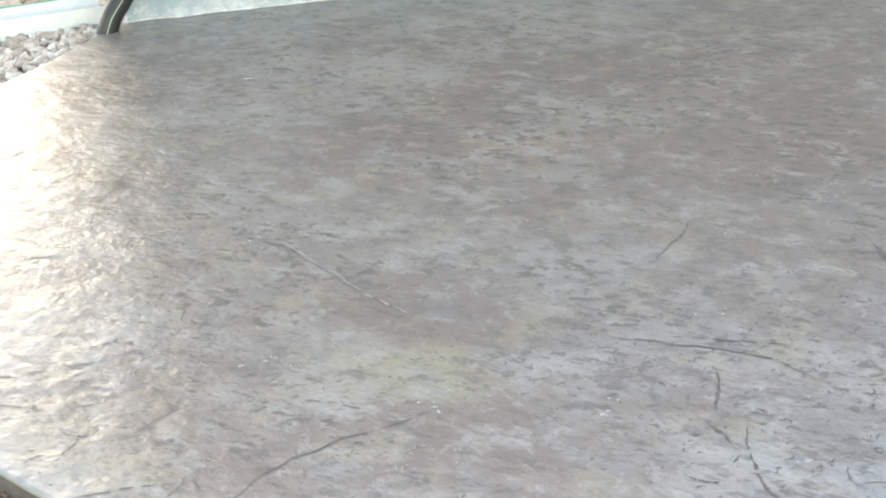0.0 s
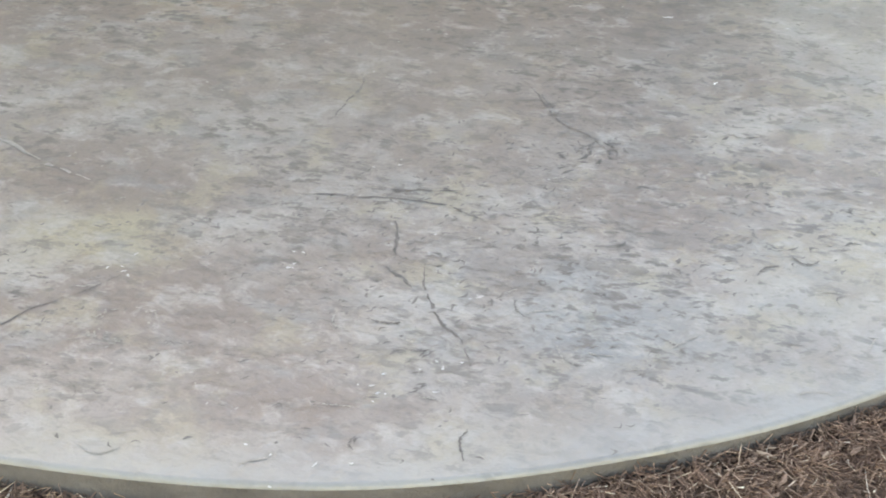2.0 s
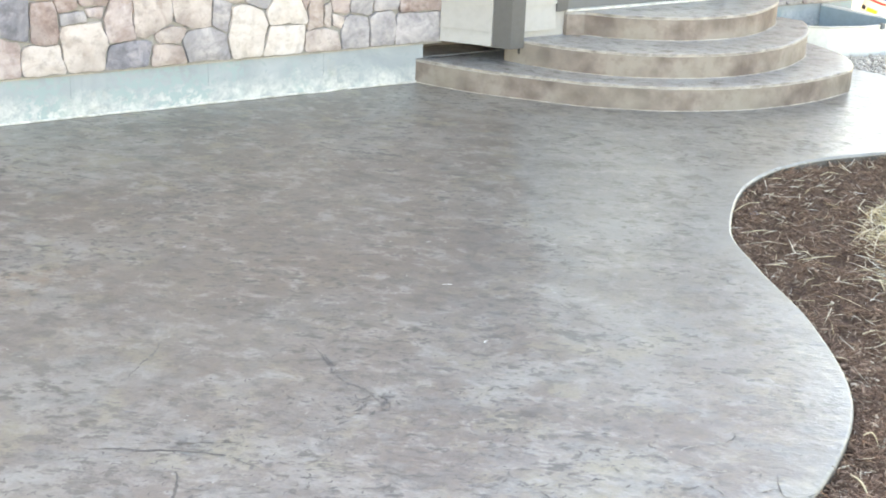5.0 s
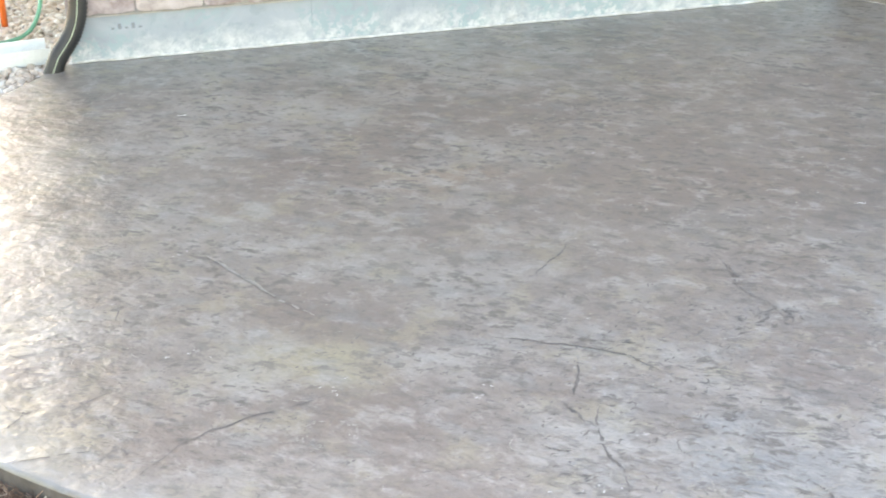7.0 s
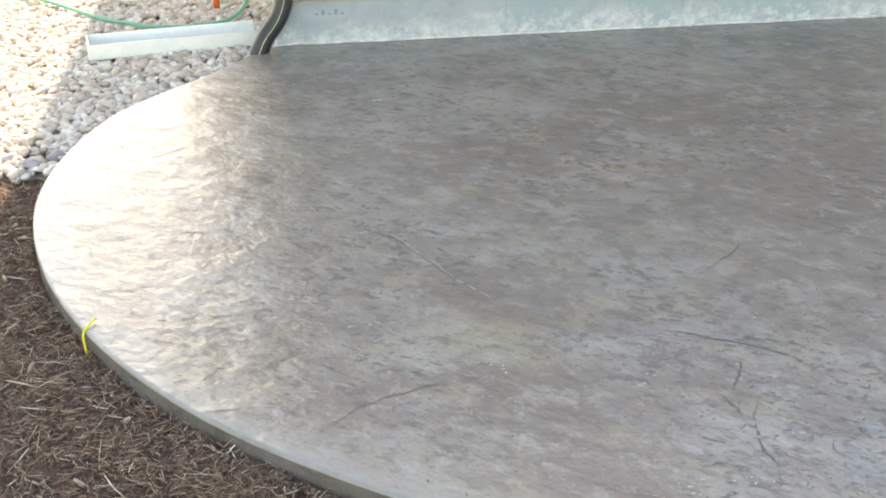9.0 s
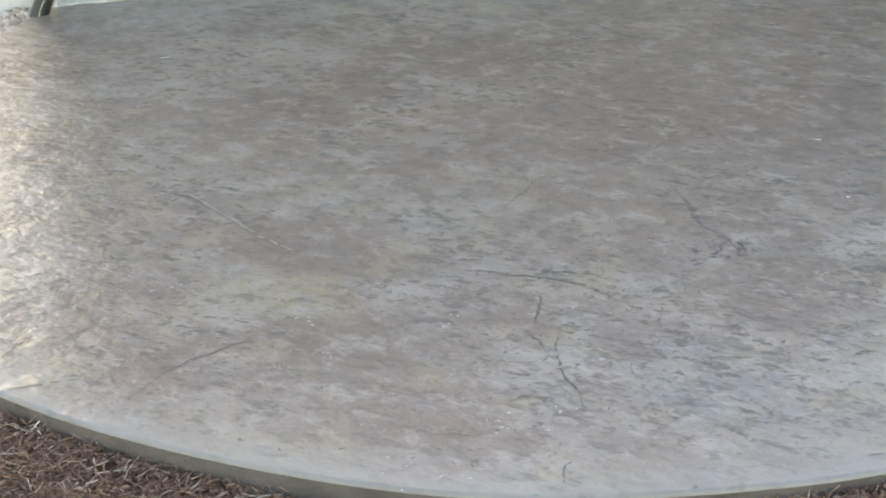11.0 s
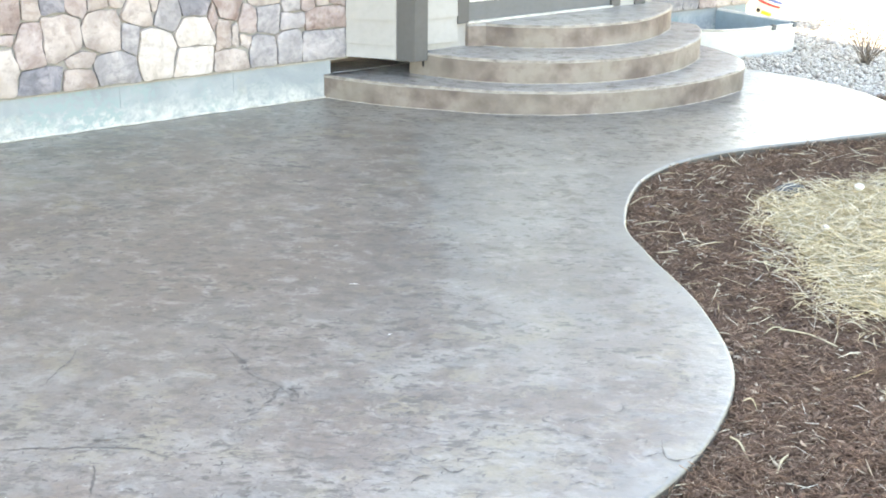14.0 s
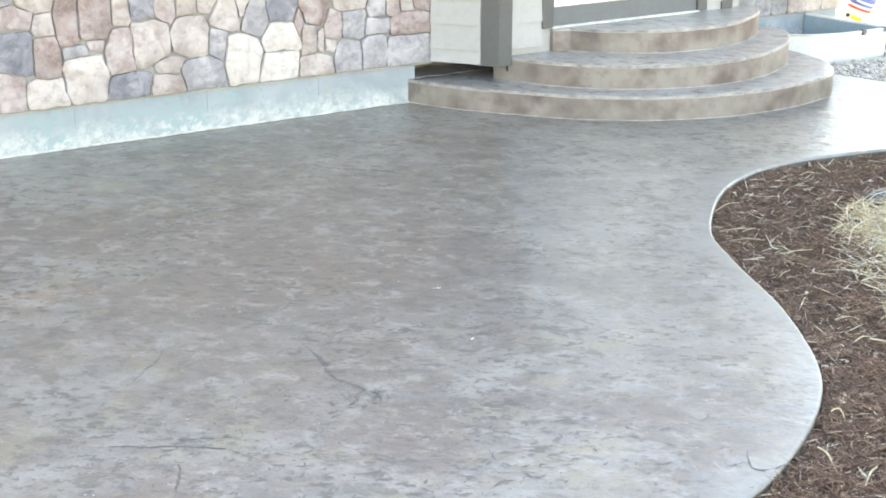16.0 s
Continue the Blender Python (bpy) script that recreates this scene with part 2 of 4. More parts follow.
def stone_mat(name, a, b, c2):
    m = Mat(name, 0.8)
    n = m.noise(5.5, 6, 0.65, 0.9)
    c = m.ramp(n, (0.36, a), (0.48, b), (0.62, c2))
    r = m.random()
    c = m.mix(m.ramp(r, (0.0, 0.0), (1.0, 0.25)), c, tuple(min(1, v * 1.15) for v in b))
    c = m.mix(m.ramp(m.noise(3.2, 4, 0.6), (0.50, 0.0), (0.62, 0.5)), c, tuple(0.75 * v + 0.25 * w for v, w in zip(a, (0.30, 0.31, 0.34))))
    c = m.mix(m.ramp(m.noise(18, 5, 0.65), (0.34, 0.45), (0.5, 0.0)), c, tuple(v * 0.62 for v in a))
    m.color(c)
    low = m.bump(m.noise(6, 4, 0.55), 0.9, 0.04)
    m.bump(m.noise(40, 5, 0.6), 0.35, 0.006, low)
    return m.m


STONES = {
    "c": stone_mat("cream_stone", (0.338, 0.281, 0.274), (0.439, 0.389, 0.389), (0.525, 0.483, 0.489)),
    "w": stone_mat("ivory_stone", (0.404, 0.350, 0.340), (0.490, 0.443, 0.439), (0.556, 0.517, 0.522)),
    "i": stone_mat("pale_cream_stone", (0.475, 0.433, 0.423), (0.561, 0.522, 0.522), (0.606, 0.573, 0.585)),
    "g": stone_mat("grey_stone", (0.237, 0.231, 0.261), (0.348, 0.340, 0.374), (0.475, 0.453, 0.489)),
    "d": stone_mat("slate_blue_stone", (0.146, 0.150, 0.186), (0.237, 0.238, 0.287), (0.404, 0.379, 0.428)),
    "b": stone_mat("brown_stone", (0.207, 0.146, 0.140), (0.323, 0.254, 0.253), (0.434, 0.379, 0.392)),
    "p": stone_mat("pinkish_stone", (0.303, 0.238, 0.240), (0.409, 0.347, 0.355), (0.495, 0.443, 0.465)),
    "t": stone_mat("tan_stone", (0.308, 0.246, 0.235), (0.409, 0.350, 0.345), (0.480, 0.430, 0.436)),
}
M_MORTAR = plain("mortar", (0.31, 0.305, 0.30), 0.9, 0, 0.15, 12, 0.5, 0.01)
M_SIDING = plain("cream_siding", (0.385, 0.39, 0.402), 0.55, 0, 0.04, 3, 0.15, 0.003)
M_TRIM = plain("grey_trim", (0.098, 0.101, 0.108), 0.5, 0, 0.06, 5, 0.1)
M_KICK = plain("grey_kick_board", (0.135, 0.147, 0.164), 0.5, 0, 0.06, 5, 0.1)
M_WHITE = plain("white_paint", (0.80, 0.80, 0.78), 0.4, 0, 0.03, 4, 0.05)
M_SLURRY = plain("pale_cement_slurry", (0.40, 0.375, 0.35), 0.7, 0, 0.5, 9, 0.4)
M_NOSING = plain("glint_tinted_lip", (0.32, 0.298, 0.28), 0.4, 0, 0.5, 11, 0.4)
M_CAULK = plain("white_caulk", (0.58, 0.585, 0.58), 0.6, 0, 0.35, 14, 0.4)
M_WELL = plain("white_window_well", (0.74, 0.76, 0.75), 0.5, 0, 0.06, 5, 0.1)
M_LINING = plain("shade_toned_lining", (0.35, 0.475, 0.55), 0.5, 0, 0.1, 5, 0.1)
M_GUTTER = plain("white_aluminium", (0.74, 0.78, 0.78), 0.4, 0.1, 0.06, 6, 0.05)
M_BLACK = plain("black_plastic", (0.022, 0.024, 0.026), 0.42, 0, 0.2, 20, 0.1)
M_STRIPE = plain("pale_green_stripe", (0.42, 0.52, 0.40), 0.5)
M_HOSE = plain("green_hose", (0.10, 0.38, 0.27), 0.45, 0, 0.12, 14)
M_ORANGE = plain("orange_plastic", (0.80, 0.15, 0.03), 0.5)
M_BLUE = plain("blue_print", (0.08, 0.15, 0.42), 0.5)
M_RED = plain("red_print", (0.62, 0.05, 0.06), 0.5)
M_YELLOW = plain("yellow_print", (0.80, 0.66, 0.05), 0.5)
M_ROOF = plain("asphalt_shingle", (0.09, 0.085, 0.08), 0.9, 0, 0.25, 10, 0.85, 0.02)
M_WALLHI = plain("upper_wall_paint", (0.66, 0.62, 0.54), 0.7, 0, 0.08, 1.5, 0.15)
M_WALLST = plain("upper_stone_tone_wall", (0.50, 0.45, 0.39), 0.8, 0, 0.2, 4, 0.3)
M_GROOVE = plain("dark_release_powder", (0.118, 0.109, 0.104), 0.5, 0, 0.35, 40, 0.3)
# serves real scuffs and the glare painted along slate ridges
M_PALE = plain("pale_scuff_and_glare", (0.272, 0.258, 0.238), 0.45, 0, 0.2, 30, 0.3)
M_CHALK = plain("chalky_residue", (0.46, 0.46, 0.45), 0.6, 0, 0.15, 30, 0.3)
M_WOODF = plain("weathered_fence_wood", (0.30, 0.22, 0.15), 0.8, 0, 0.25, 6, 0.3)
M_TWIG = plain("brown_twig", (0.22, 0.185, 0.16), 0.85, 0, 0.3, 30, 0.3)
M_SEAM = plain("foundation_seam", (0.24, 0.29, 0.31), 0.8)
M_INK = plain("pencil_marks", (0.16, 0.18, 0.20), 0.8)
M_FAINT = plain("faint_pencil", (0.235, 0.265, 0.29), 0.8)


def island_mat(name, rough, *stops, scale=40.0, bump=0.3):
    m = Mat(name, rough)
    c = m.ramp(m.island(), *stops)
    m.color(m.mix(m.ramp(m.noise(scale, 4, 0.6), (0.3, 0.45), (0.6, 0.0)), c, tuple(v * 0.55 for v in stops[0][1])))
    m.bump(m.noise(scale * 2, 4, 0.6), bump, 0.004)
    return m.m


M_CHIP = island_mat("shredded_bark", 0.8, (0.0, (0.130, 0.078, 0.059)), (0.5, (0.262, 0.165, 0.123)), (0.85, (0.43, 0.290, 0.212)), (0.95, (0.62, 0.465, 0.35)), (1.0, (0.86, 0.78, 0.63)))
M_FIBRE = island_mat("bark_fibre", 0.85, (0.0, (0.120, 0.069, 0.051)), (0.5, (0.295, 0.177, 0.130)), (0.9, (0.49, 0.315, 0.23)), (1.0, (0.68, 0.48, 0.36)), scale=60)
M_WARM_LIT = island_mat("warm_lit_bark_fibre", 0.85, (0.0, (0.30, 0.18, 0.11)), (0.5, (0.52, 0.34, 0.22)), (0.9, (0.68, 0.49, 0.33)), (1.0, (0.85, 0.74, 0.56)), scale=60)
M_STRAW = island_mat("dry_straw", 0.6, (0.0, (0.57, 0.43, 0.24)), (0.45, (0.87, 0.74, 0.51)), (1.0, (0.96, 0.89, 0.78)), scale=20)
M_STRAWS = plain("bleached_stalk", (0.62, 0.53, 0.36), 0.6, 0, 0.2, 20, 0.2)
M_LITTER = island_mat("bleached_splinters", 0.7, (0.0, (0.48, 0.37, 0.26)), (0.5, (0.74, 0.64, 0.50)), (1.0, (0.90, 0.85, 0.75)), scale=20)
M_PEBBLE = island_mat("river_pebbles", 0.65, (0.0, (0.47, 0.38, 0.31)), (0.3, (0.62, 0.54, 0.46)), (0.55, (0.70, 0.57, 0.48)), (0.8, (0.76, 0.70, 0.62)), (1.0, (0.86, 0.83, 0.78)), scale=25)


# lighter copy for the east gravel, with its strong light put into the colour
M_PEBBLE2 = island_mat("brightened_river_pebbles", 0.65, (0.0, (0.46, 0.41, 0.37)), (0.4, (0.60, 0.56, 0.52)), (0.75, (0.68, 0.65, 0.61)), (1.0, (0.80, 0.78, 0.75)), scale=25)


def soil(name, a, b, scale):
    m = Mat(name, 0.95)
    c = m.ramp(m.noise(scale, 7, 0.65, 0.4), (0.3, a), (0.7, b))
    m.color(c)
    m.bump(m.noise(scale * 5, 6, 0.7), 0.9, 0.03)
    return m.m


M_SOIL = soil("dry_dirt", (0.36, 0.30, 0.22), (0.50, 0.43, 0.34), 1.2)
M_MULCH = soil("mulch_bed", (0.06, 0.034, 0.024), (0.34, 0.21, 0.15), 70.0)
M_GRIT = soil("gravel_bed", (0.32, 0.285, 0.25), (0.50, 0.455, 0.41), 24.0)
M_THATCH = soil("straw_mat", (0.34, 0.27, 0.15), (0.66, 0.57, 0.38), 22.0)


# ---- mesh helpers ----
def link_mesh(name, me, material, parent=None, label=""):
    if material:
        me.materials.append(material)
    ob = new(name, me)
    if parent:
        ob.parent = parent
    if label:
        ob["label"] = label
    return ob


def part(name, bm, material, parent=None, label=""):
    """One bmesh as ONE mesh object, under a thing or a part."""
    me = bpy.data.meshes.new(name)
    bm.normal_update()
    bm.to_mesh(me)
    bm.free()
    return link_mesh(name, me, material, parent, label)


def empty(name, x=0, y=0, z=0):
    ob = new(name)
    ob.location = (x, y, z)
    ob.empty_display_size = 0.1
    return ob


def raw(name, verts, faces, material, parent=None, smooth=False, label=""):
    """A mesh from arrays of points and of equal-sided faces, for what holds very many pieces."""
    verts, faces = np.asarray(verts, np.float32), np.asarray(faces, np.int32)
    k = faces.shape[1]
    me = bpy.data.meshes.new(name)
    me.vertices.add(len(verts))
    me.vertices.foreach_set("co", verts.ravel())
    me.loops.add(faces.size)
    me.loops.foreach_set("vertex_index", faces.ravel())
    me.polygons.add(len(faces))
    me.polygons.foreach_set("loop_start", np.arange(0, faces.size, k, dtype=np.int32))
    if smooth:
        me.polygons.foreach_set("use_smooth", np.ones(len(faces), bool))
    me.update(calc_edges=True)
    return link_mesh(name, me, material, parent, label)


def box(x0, y0, z0, x1, y1, z1, bevel=0.0):
    bm = bmesh.new()
    bmesh.ops.create_cube(bm, size=1.0)
    bmesh.ops.scale(bm, vec=(x1 - x0, y1 - y0, z1 - z0), verts=bm.verts)
    bmesh.ops.translate(bm, vec=((x0 + x1) / 2, (y0 + y1) / 2, (z0 + z1) / 2), verts=bm.verts)
    if bevel:
        bmesh.ops.bevel(bm, geom=bm.edges[:], offset=bevel, segments=2, affect="EDGES", profile=0.6)
    return bm


def spline(points, n, closed=False):
    """A smooth line of n steps a span through a few bend points."""
    p = [Vector(q) for q in points]
    out, m = [], len(p)
    for k in range(m if closed else m - 1):
        a, b, c, d = (p[(k + j) % m] if closed else p[min(max(k + j, 0), m - 1)] for j in (-1, 0, 1, 2))
        for s in range(n):
            t = s / n
            out.append(0.5 * (2 * b + (c - a) * t + (2 * a - 5 * b + 4 * c - d) * t * t + (3 * b - a - 3 * c + d) * t ** 3))
    return out if closed else out + [p[-1]]


def tube(points, radius, sides=10, wave=0.0):
    """A closed tube along a line; wave: ribs, as on a corrugated pipe."""
    bm = bmesh.new()
    rings = []
    for k, p in enumerate(points):
        d = (points[min(k + 1, len(points) - 1)] - points[max(k - 1, 0)]).normalized()
        u = d.orthogonal().normalized() if not rings else (u - d * u.dot(d)).normalized()
        w = d.cross(u)
        r = radius * (1 + (wave if k % 2 else -wave))
        rings.append([bm.verts.new(p + r * (u * math.cos(a) + w * math.sin(a))) for a in (2 * math.pi * j / sides for j in range(sides))])
    for a, b in zip(rings, rings[1:]):
        for j in range(sides):
            f = bm.faces.new((a[j], a[(j + 1) % sides], b[(j + 1) % sides], b[j]))
            f.smooth = True
    bm.faces.new(rings[0][::-1])
    bm.faces.new(rings[-1])
    return bm


def slab(outline, z0, z1, rounding, rim=()):
    """A flat slab with a rounded upper edge; rim: width of the hand-trowelled border at each point, kept as an attribute. Returns its top with the rounding, and its side, as two bmeshes."""
    n = len(outline)
    pts = [Vector((p[0], p[1], 0)) for p in outline]
    area = sum(pts[k].x * pts[(k + 1) % n].y - pts[(k + 1) % n].x * pts[k].y for k in range(n))
    sign = 1 if area > 0 else -1
    inward = []
    for k in range(n):
        d = (pts[(k + 1) % n] - pts[k - 1]).normalized()
        inward.append(Vector((-d.y, d.x, 0)) * sign)
    top, side = bmesh.new(), bmesh.new()
    mark = top.verts.layers.float.new("rim") if rim else None
    rings = []
    for a in (0, 22, 45, 67, 90):
        s, c = rounding * (1 - math.cos(radians(a))), rounding * (1 - math.sin(radians(a)))
        rings.append([top.verts.new(p + q * s + Vector((0, 0, z1 - c))) for p, q in zip(pts, inward)])
    for lo, hi in zip(rings, rings[1:]):
        for k in range(n):
            f = top.faces.new((lo[k], lo[(k + 1) % n], hi[(k + 1) % n], hi[k])[::sign])
            f.smooth = True
    if rim:
        for v in top.verts:
            v[mark] = 1.0
        for width, value in ((0.4, 0.62), (1.0, 0.0)):
            ring = [top.verts.new(p + q * width * w + Vector((0, 0, z1))) for p, q, w in zip(pts, inward, rim)]
            for v in ring:
                v[mark] = value
            for k in range(n):
                top.faces.new((rings[-1][k], rings[-1][(k + 1) % n], ring[(k + 1) % n], ring[k])[::sign])
            rings.append(ring)
    top.faces.new(rings[-1][::sign])
    lo = [side.verts.new(p + Vector((0, 0, z0))) for p in pts]
    hi = [side.verts.new(p + Vector((0, 0, z1 - rounding))) for p in pts]
    for k in range(n):
        side.faces.new((lo[k], lo[(k + 1) % n], hi[(k + 1) % n], hi[k])[::sign])
    return top, side


def inside(outline, xy):
    """Which points lie inside a closed outline."""
    res = np.zeros(len(xy), bool)
    x, y = xy[:, 0], xy[:, 1]
    for k in range(len(outline)):
        (x0, y0), (x1, y1) = outline[k - 1][:2], outline[k][:2]
        if y0 != y1:
            res ^= ((y0 > y) != (y1 > y)) & (x < (x1 - x0) * (y - y0) / (y1 - y0) + x0)
    return res


# ---- patio ----
EDGE = [(-5.13, -0.01), (-5.45, -0.51), (-5.97, -1.25), (-6.175, -2.25), (-6.01, -3.22), (-5.57, -4.11), (-4.935, -4.81),
        (-4.05, -5.385), (-3.13, -5.625), (-2.34, -5.635), (-1.7, -5.505), (-1.01, -5.075), (-0.575, -4.45), (-0.29, -3.785), (-0.03, -3.32),
        (0.6, -2.785), (1.3, -2.615), (2.25, -2.77), (2.9, -2.86), (3.31, -2.6), (3.54, -2.0), (3.55, -1.5), (3.42, -0.95), (3.3, -0.6)]
OUTLINE = [(p.x, p.y) for p in spline([(x, y, 0) for x, y in EDGE], 10)] + [(2.6, -0.3), (0.6, -0.01)]
patio = tagged(empty("patio"), "grey and brown stamped concrete patio slab with a curved edge", "patio", kind="structure")
BORDER = [0.24 * min(1.0, max(0.12, (k - 4) / 25), max(0.12, (len(OUTLINE) - 30 - k) / 30)) for k in range(len(OUTLINE))]
top, side = slab(OUTLINE, -0.2, 0.0, 0.015, BORDER)
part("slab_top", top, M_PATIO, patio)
part("slab_side", side, M_SIDE, patio, "raw grey side of the slab above the mulch")


LIFT = [0]


def groove(points, width, material, name, label):
    """A thin raised or inked line of uneven width lying on the slab."""
    line = spline([(x, y, 0) for x, y in points], 8)
    bm = bmesh.new()
    pairs = []
    LIFT[0] += 1
    lift = 0.0012 + 0.00004 * (LIFT[0] % 40)
    rng = random.Random(len(points) * 7 + int(points[0][0] * 100))
    for k, p in enumerate(line):
        d = (line[min(k + 1, len(line) - 1)] - line[max(k - 1, 0)]).normalized()
        q = Vector((-d.y, d.x, 0))
        w = width * (0.15 + 0.55 * math.sin(math.pi * (k + 0.5) / len(line))) * rng.uniform(0.25, 1.4)
        p = p + q * (0.012 * noise.noise(Vector((p.x * 14, p.y * 14, 2))) + rng.uniform(-1, 1) * width * 0.2)
        pairs.append((bm.verts.new(p + q * w / 2 + Vector((0, 0, lift))), bm.verts.new(p - q * w / 2 + Vector((0, 0, lift)))))
    for a, b in zip(pairs, pairs[1:]):
        if rng.random() < 0.86:
            bm.faces.new((a[0], a[1], b[1], b[0]))
    bmesh.ops.delete(bm, geom=[v for v in bm.verts if not v.link_faces], context="VERTS")
    return part(name, bm, material, patio, label)


CREASES = [
    ([(-3.12, -3.36), (-3.16, -3.45), (-3.24, -3.52), (-3.33, -3.62)], 0.014),
    ([(-3.41, -4.31), (-3.45, -4.45), (-3.51, -4.55)], 0.016),
    ([(-3.54, -4.58), (-3.53, -4.70)], 0.02),
    ([(-3.44, -4.62), (-3.49, -4.76), (-3.52, -4.9), (-3.50, -5.0), (-3.54, -5.14)], 0.014),
    ([(-4.92, -4.63), (-4.76, -4.47), (-4.56, -4.38), (-4.37, -4.34), (-4.24, -4.29)], 0.012),
    ([(-5.3, -4.44), (-5.13, -4.43), (-5.0, -4.45)], 0.012),
    ([(-5.56, -3.72), (-5.39, -3.74), (-5.14, -3.72)], 0.011),
    ([(-5.32, -4.25), (-5.27, -4.16), (-5.2, -4.12)], 0.015),
    ([(-5.11, -4.17), (-4.98, -4.08)], 0.012),
    ([(-5.71, -1.95), (-5.47, -1.77)], 0.014),
    ([(-5.6, -2.92), (-5.24, -2.89)], 0.009),
    ([(-3.64, -4.07), (-3.42, -4.2), (-3.25, -4.32), (-3.16, -4.46)], 0.014),
    ([(-3.5, -4.1), (-3.3, -4.2), (-3.15, -4.27)], 0.012),
    ([(-4.83, -3.43), (-4.74, -3.42)], 0.012),
    ([(-2.58, -3.75), (-2.6, -3.94)], 0.016),
    ([(-2.6, -4.1), (-2.55, -4.2), (-2.57, -4.29)], 0.018),
    ([(-2.02, -4.37), (-2.12, -4.33)], 0.014),
    ([(-2.31, -5.47), (-2.37, -5.55), (-2.22, -5.6)], 0.013),
    ([(-1.63, -5.30), (-1.71, -5.43), (-1.58, -5.47)], 0.013),
    ([(-5.54, -3.86), (-5.45, -3.92), (-5.37, -3.97)], 0.01),
    ([(-5.41, -4.23), (-5.38, -4.21), (-5.36, -4.21)], 0.01),
    ([(-4.94, -3.56), (-4.93, -3.48), (-4.92, -3.4)], 0.01),
    ([(-5.24, -2.7), (-5.22, -2.5), (-5.17, -2.4), (-5.14, -2.34), (-5.11, -2.23), (-5.07, -2.16)], 0.014),
    ([(-5.56, -2.96), (-5.43, -2.94), (-5.32, -2.92)], 0.01),
    ([(-5.26, -3.65), (-5.18, -3.61), (-5.12, -3.59)], 0.01),
    ([(-5.37, -3.31), (-5.33, -3.23), (-5.31, -3.2)], 0.01),
    ([(-4.81, -3.99), (-4.76, -3.95), (-4.71, -3.95)], 0.01),
    ([(-5.12, -2.98), (-5.1, -2.89), (-5.08, -2.87)], 0.01),
    ([(-2.58, -3.64), (-2.60, -3.78), (-2.62, -3.95), (-2.61, -4.04), (-2.58, -4.11), (-2.58, -4.27)], 0.012),
]
for pts, w in CREASES:
    groove(pts, w, M_GROOVE, "crease", "dark crease pressed into the concrete")
groove([(-4.58, -3.01), (-4.45, -3.29), (-4.31, -3.58), (-4.22, -3.72)], 0.022, M_PALE, "ridge_line", "pale raised trowel line")

rng = random.Random(21)
for cx, cy, n, spread in ((-3.78, -4.47, 7, 0.05), (-4.25, -4.27, 5, 0.04), (-4.72, -3.9, 5, 0.05), (-3.62, -5.12, 6, 0.05), (-3.83, -5.1, 5, 0.05), (-4.05, -5.22, 7, 0.10), (-3.28, -4.05, 3, 0.03), (-4.65, -3.02, 4, 0.05)):
    for k in range(n):
        x, y, a, l = cx + rng.gauss(0, spread), cy + rng.gauss(0, spread * 0.8), rng.uniform(0, 3.1), rng.uniform(0.006, 0.02)
        groove([(x, y), (x + l * math.cos(a) * 0.5, y + l * math.sin(a) * 0.5), (x + l * math.cos(a), y + l * math.sin(a))], 0.009, M_CHALK, "chalky_fleck", "chalky pale fleck")

rng = random.Random(33)
for k in range(26):
    a = rng.uniform(0, 6.28)
    x, y, l = -4.32 + (0.075 + rng.gauss(0, 0.012)) * math.cos(a) * 1.15, -4.55 + (0.075 + rng.gauss(0, 0.012)) * math.sin(a), rng.uniform(0.01, 0.03)
    groove([(x, y), (x - l * math.sin(a) * 0.5, y + l * math.cos(a) * 0.5), (x - l * math.sin(a), y + l * math.cos(a))], 0.012, M_PALE, "scuff", "pale scuff in a ring on the sealer")


# flat strokes near the edge: pale ones paint glare on the relief, dark ones are creases
rng = random.Random(52)
shore = spline([(x, y, 0) for x, y in EDGE], 10)
for k in range(80):
    i = rng.randrange(30, 105)
    inward = (Vector((-3.2, -2.8, 0)) - shore[i]).normalized()
    p = shore[i] + inward * rng.uniform(0.06, 0.75)
    a, l, bow = rng.gauss(-0.5, 0.8), rng.uniform(0.03, 0.12), rng.gauss(0, 0.2)
    d, q = Vector((math.cos(a), math.sin(a), 0)), Vector((-math.sin(a), math.cos(a), 0))
    groove([(v.x, v.y) for v in (p, p + d * l * 0.35 + q * l * bow, p + d * l * 0.7 + q * l * bow, p + d * l)], rng.uniform(0.007, 0.013), M_PALE if k % 5 < 3 else M_GROOVE, "stamp_ridge", "fine flat slate-pattern line, the pale ones painted as glare")

for x, y, a, l in ((-4.53, -1.2, -0.1, 0.05), (-1.78, -3.34, -0.5, 0.045), (-1.95, -3.95, 0.3, 0.03)):
    groove([(x, y), (x + l * math.cos(a) * 0.5, y + l * math.sin(a) * 0.5), (x + l * math.cos(a), y + l * math.sin(a))], 0.016, M_WHITE, "paint_drip", "white paint drip on the slab")


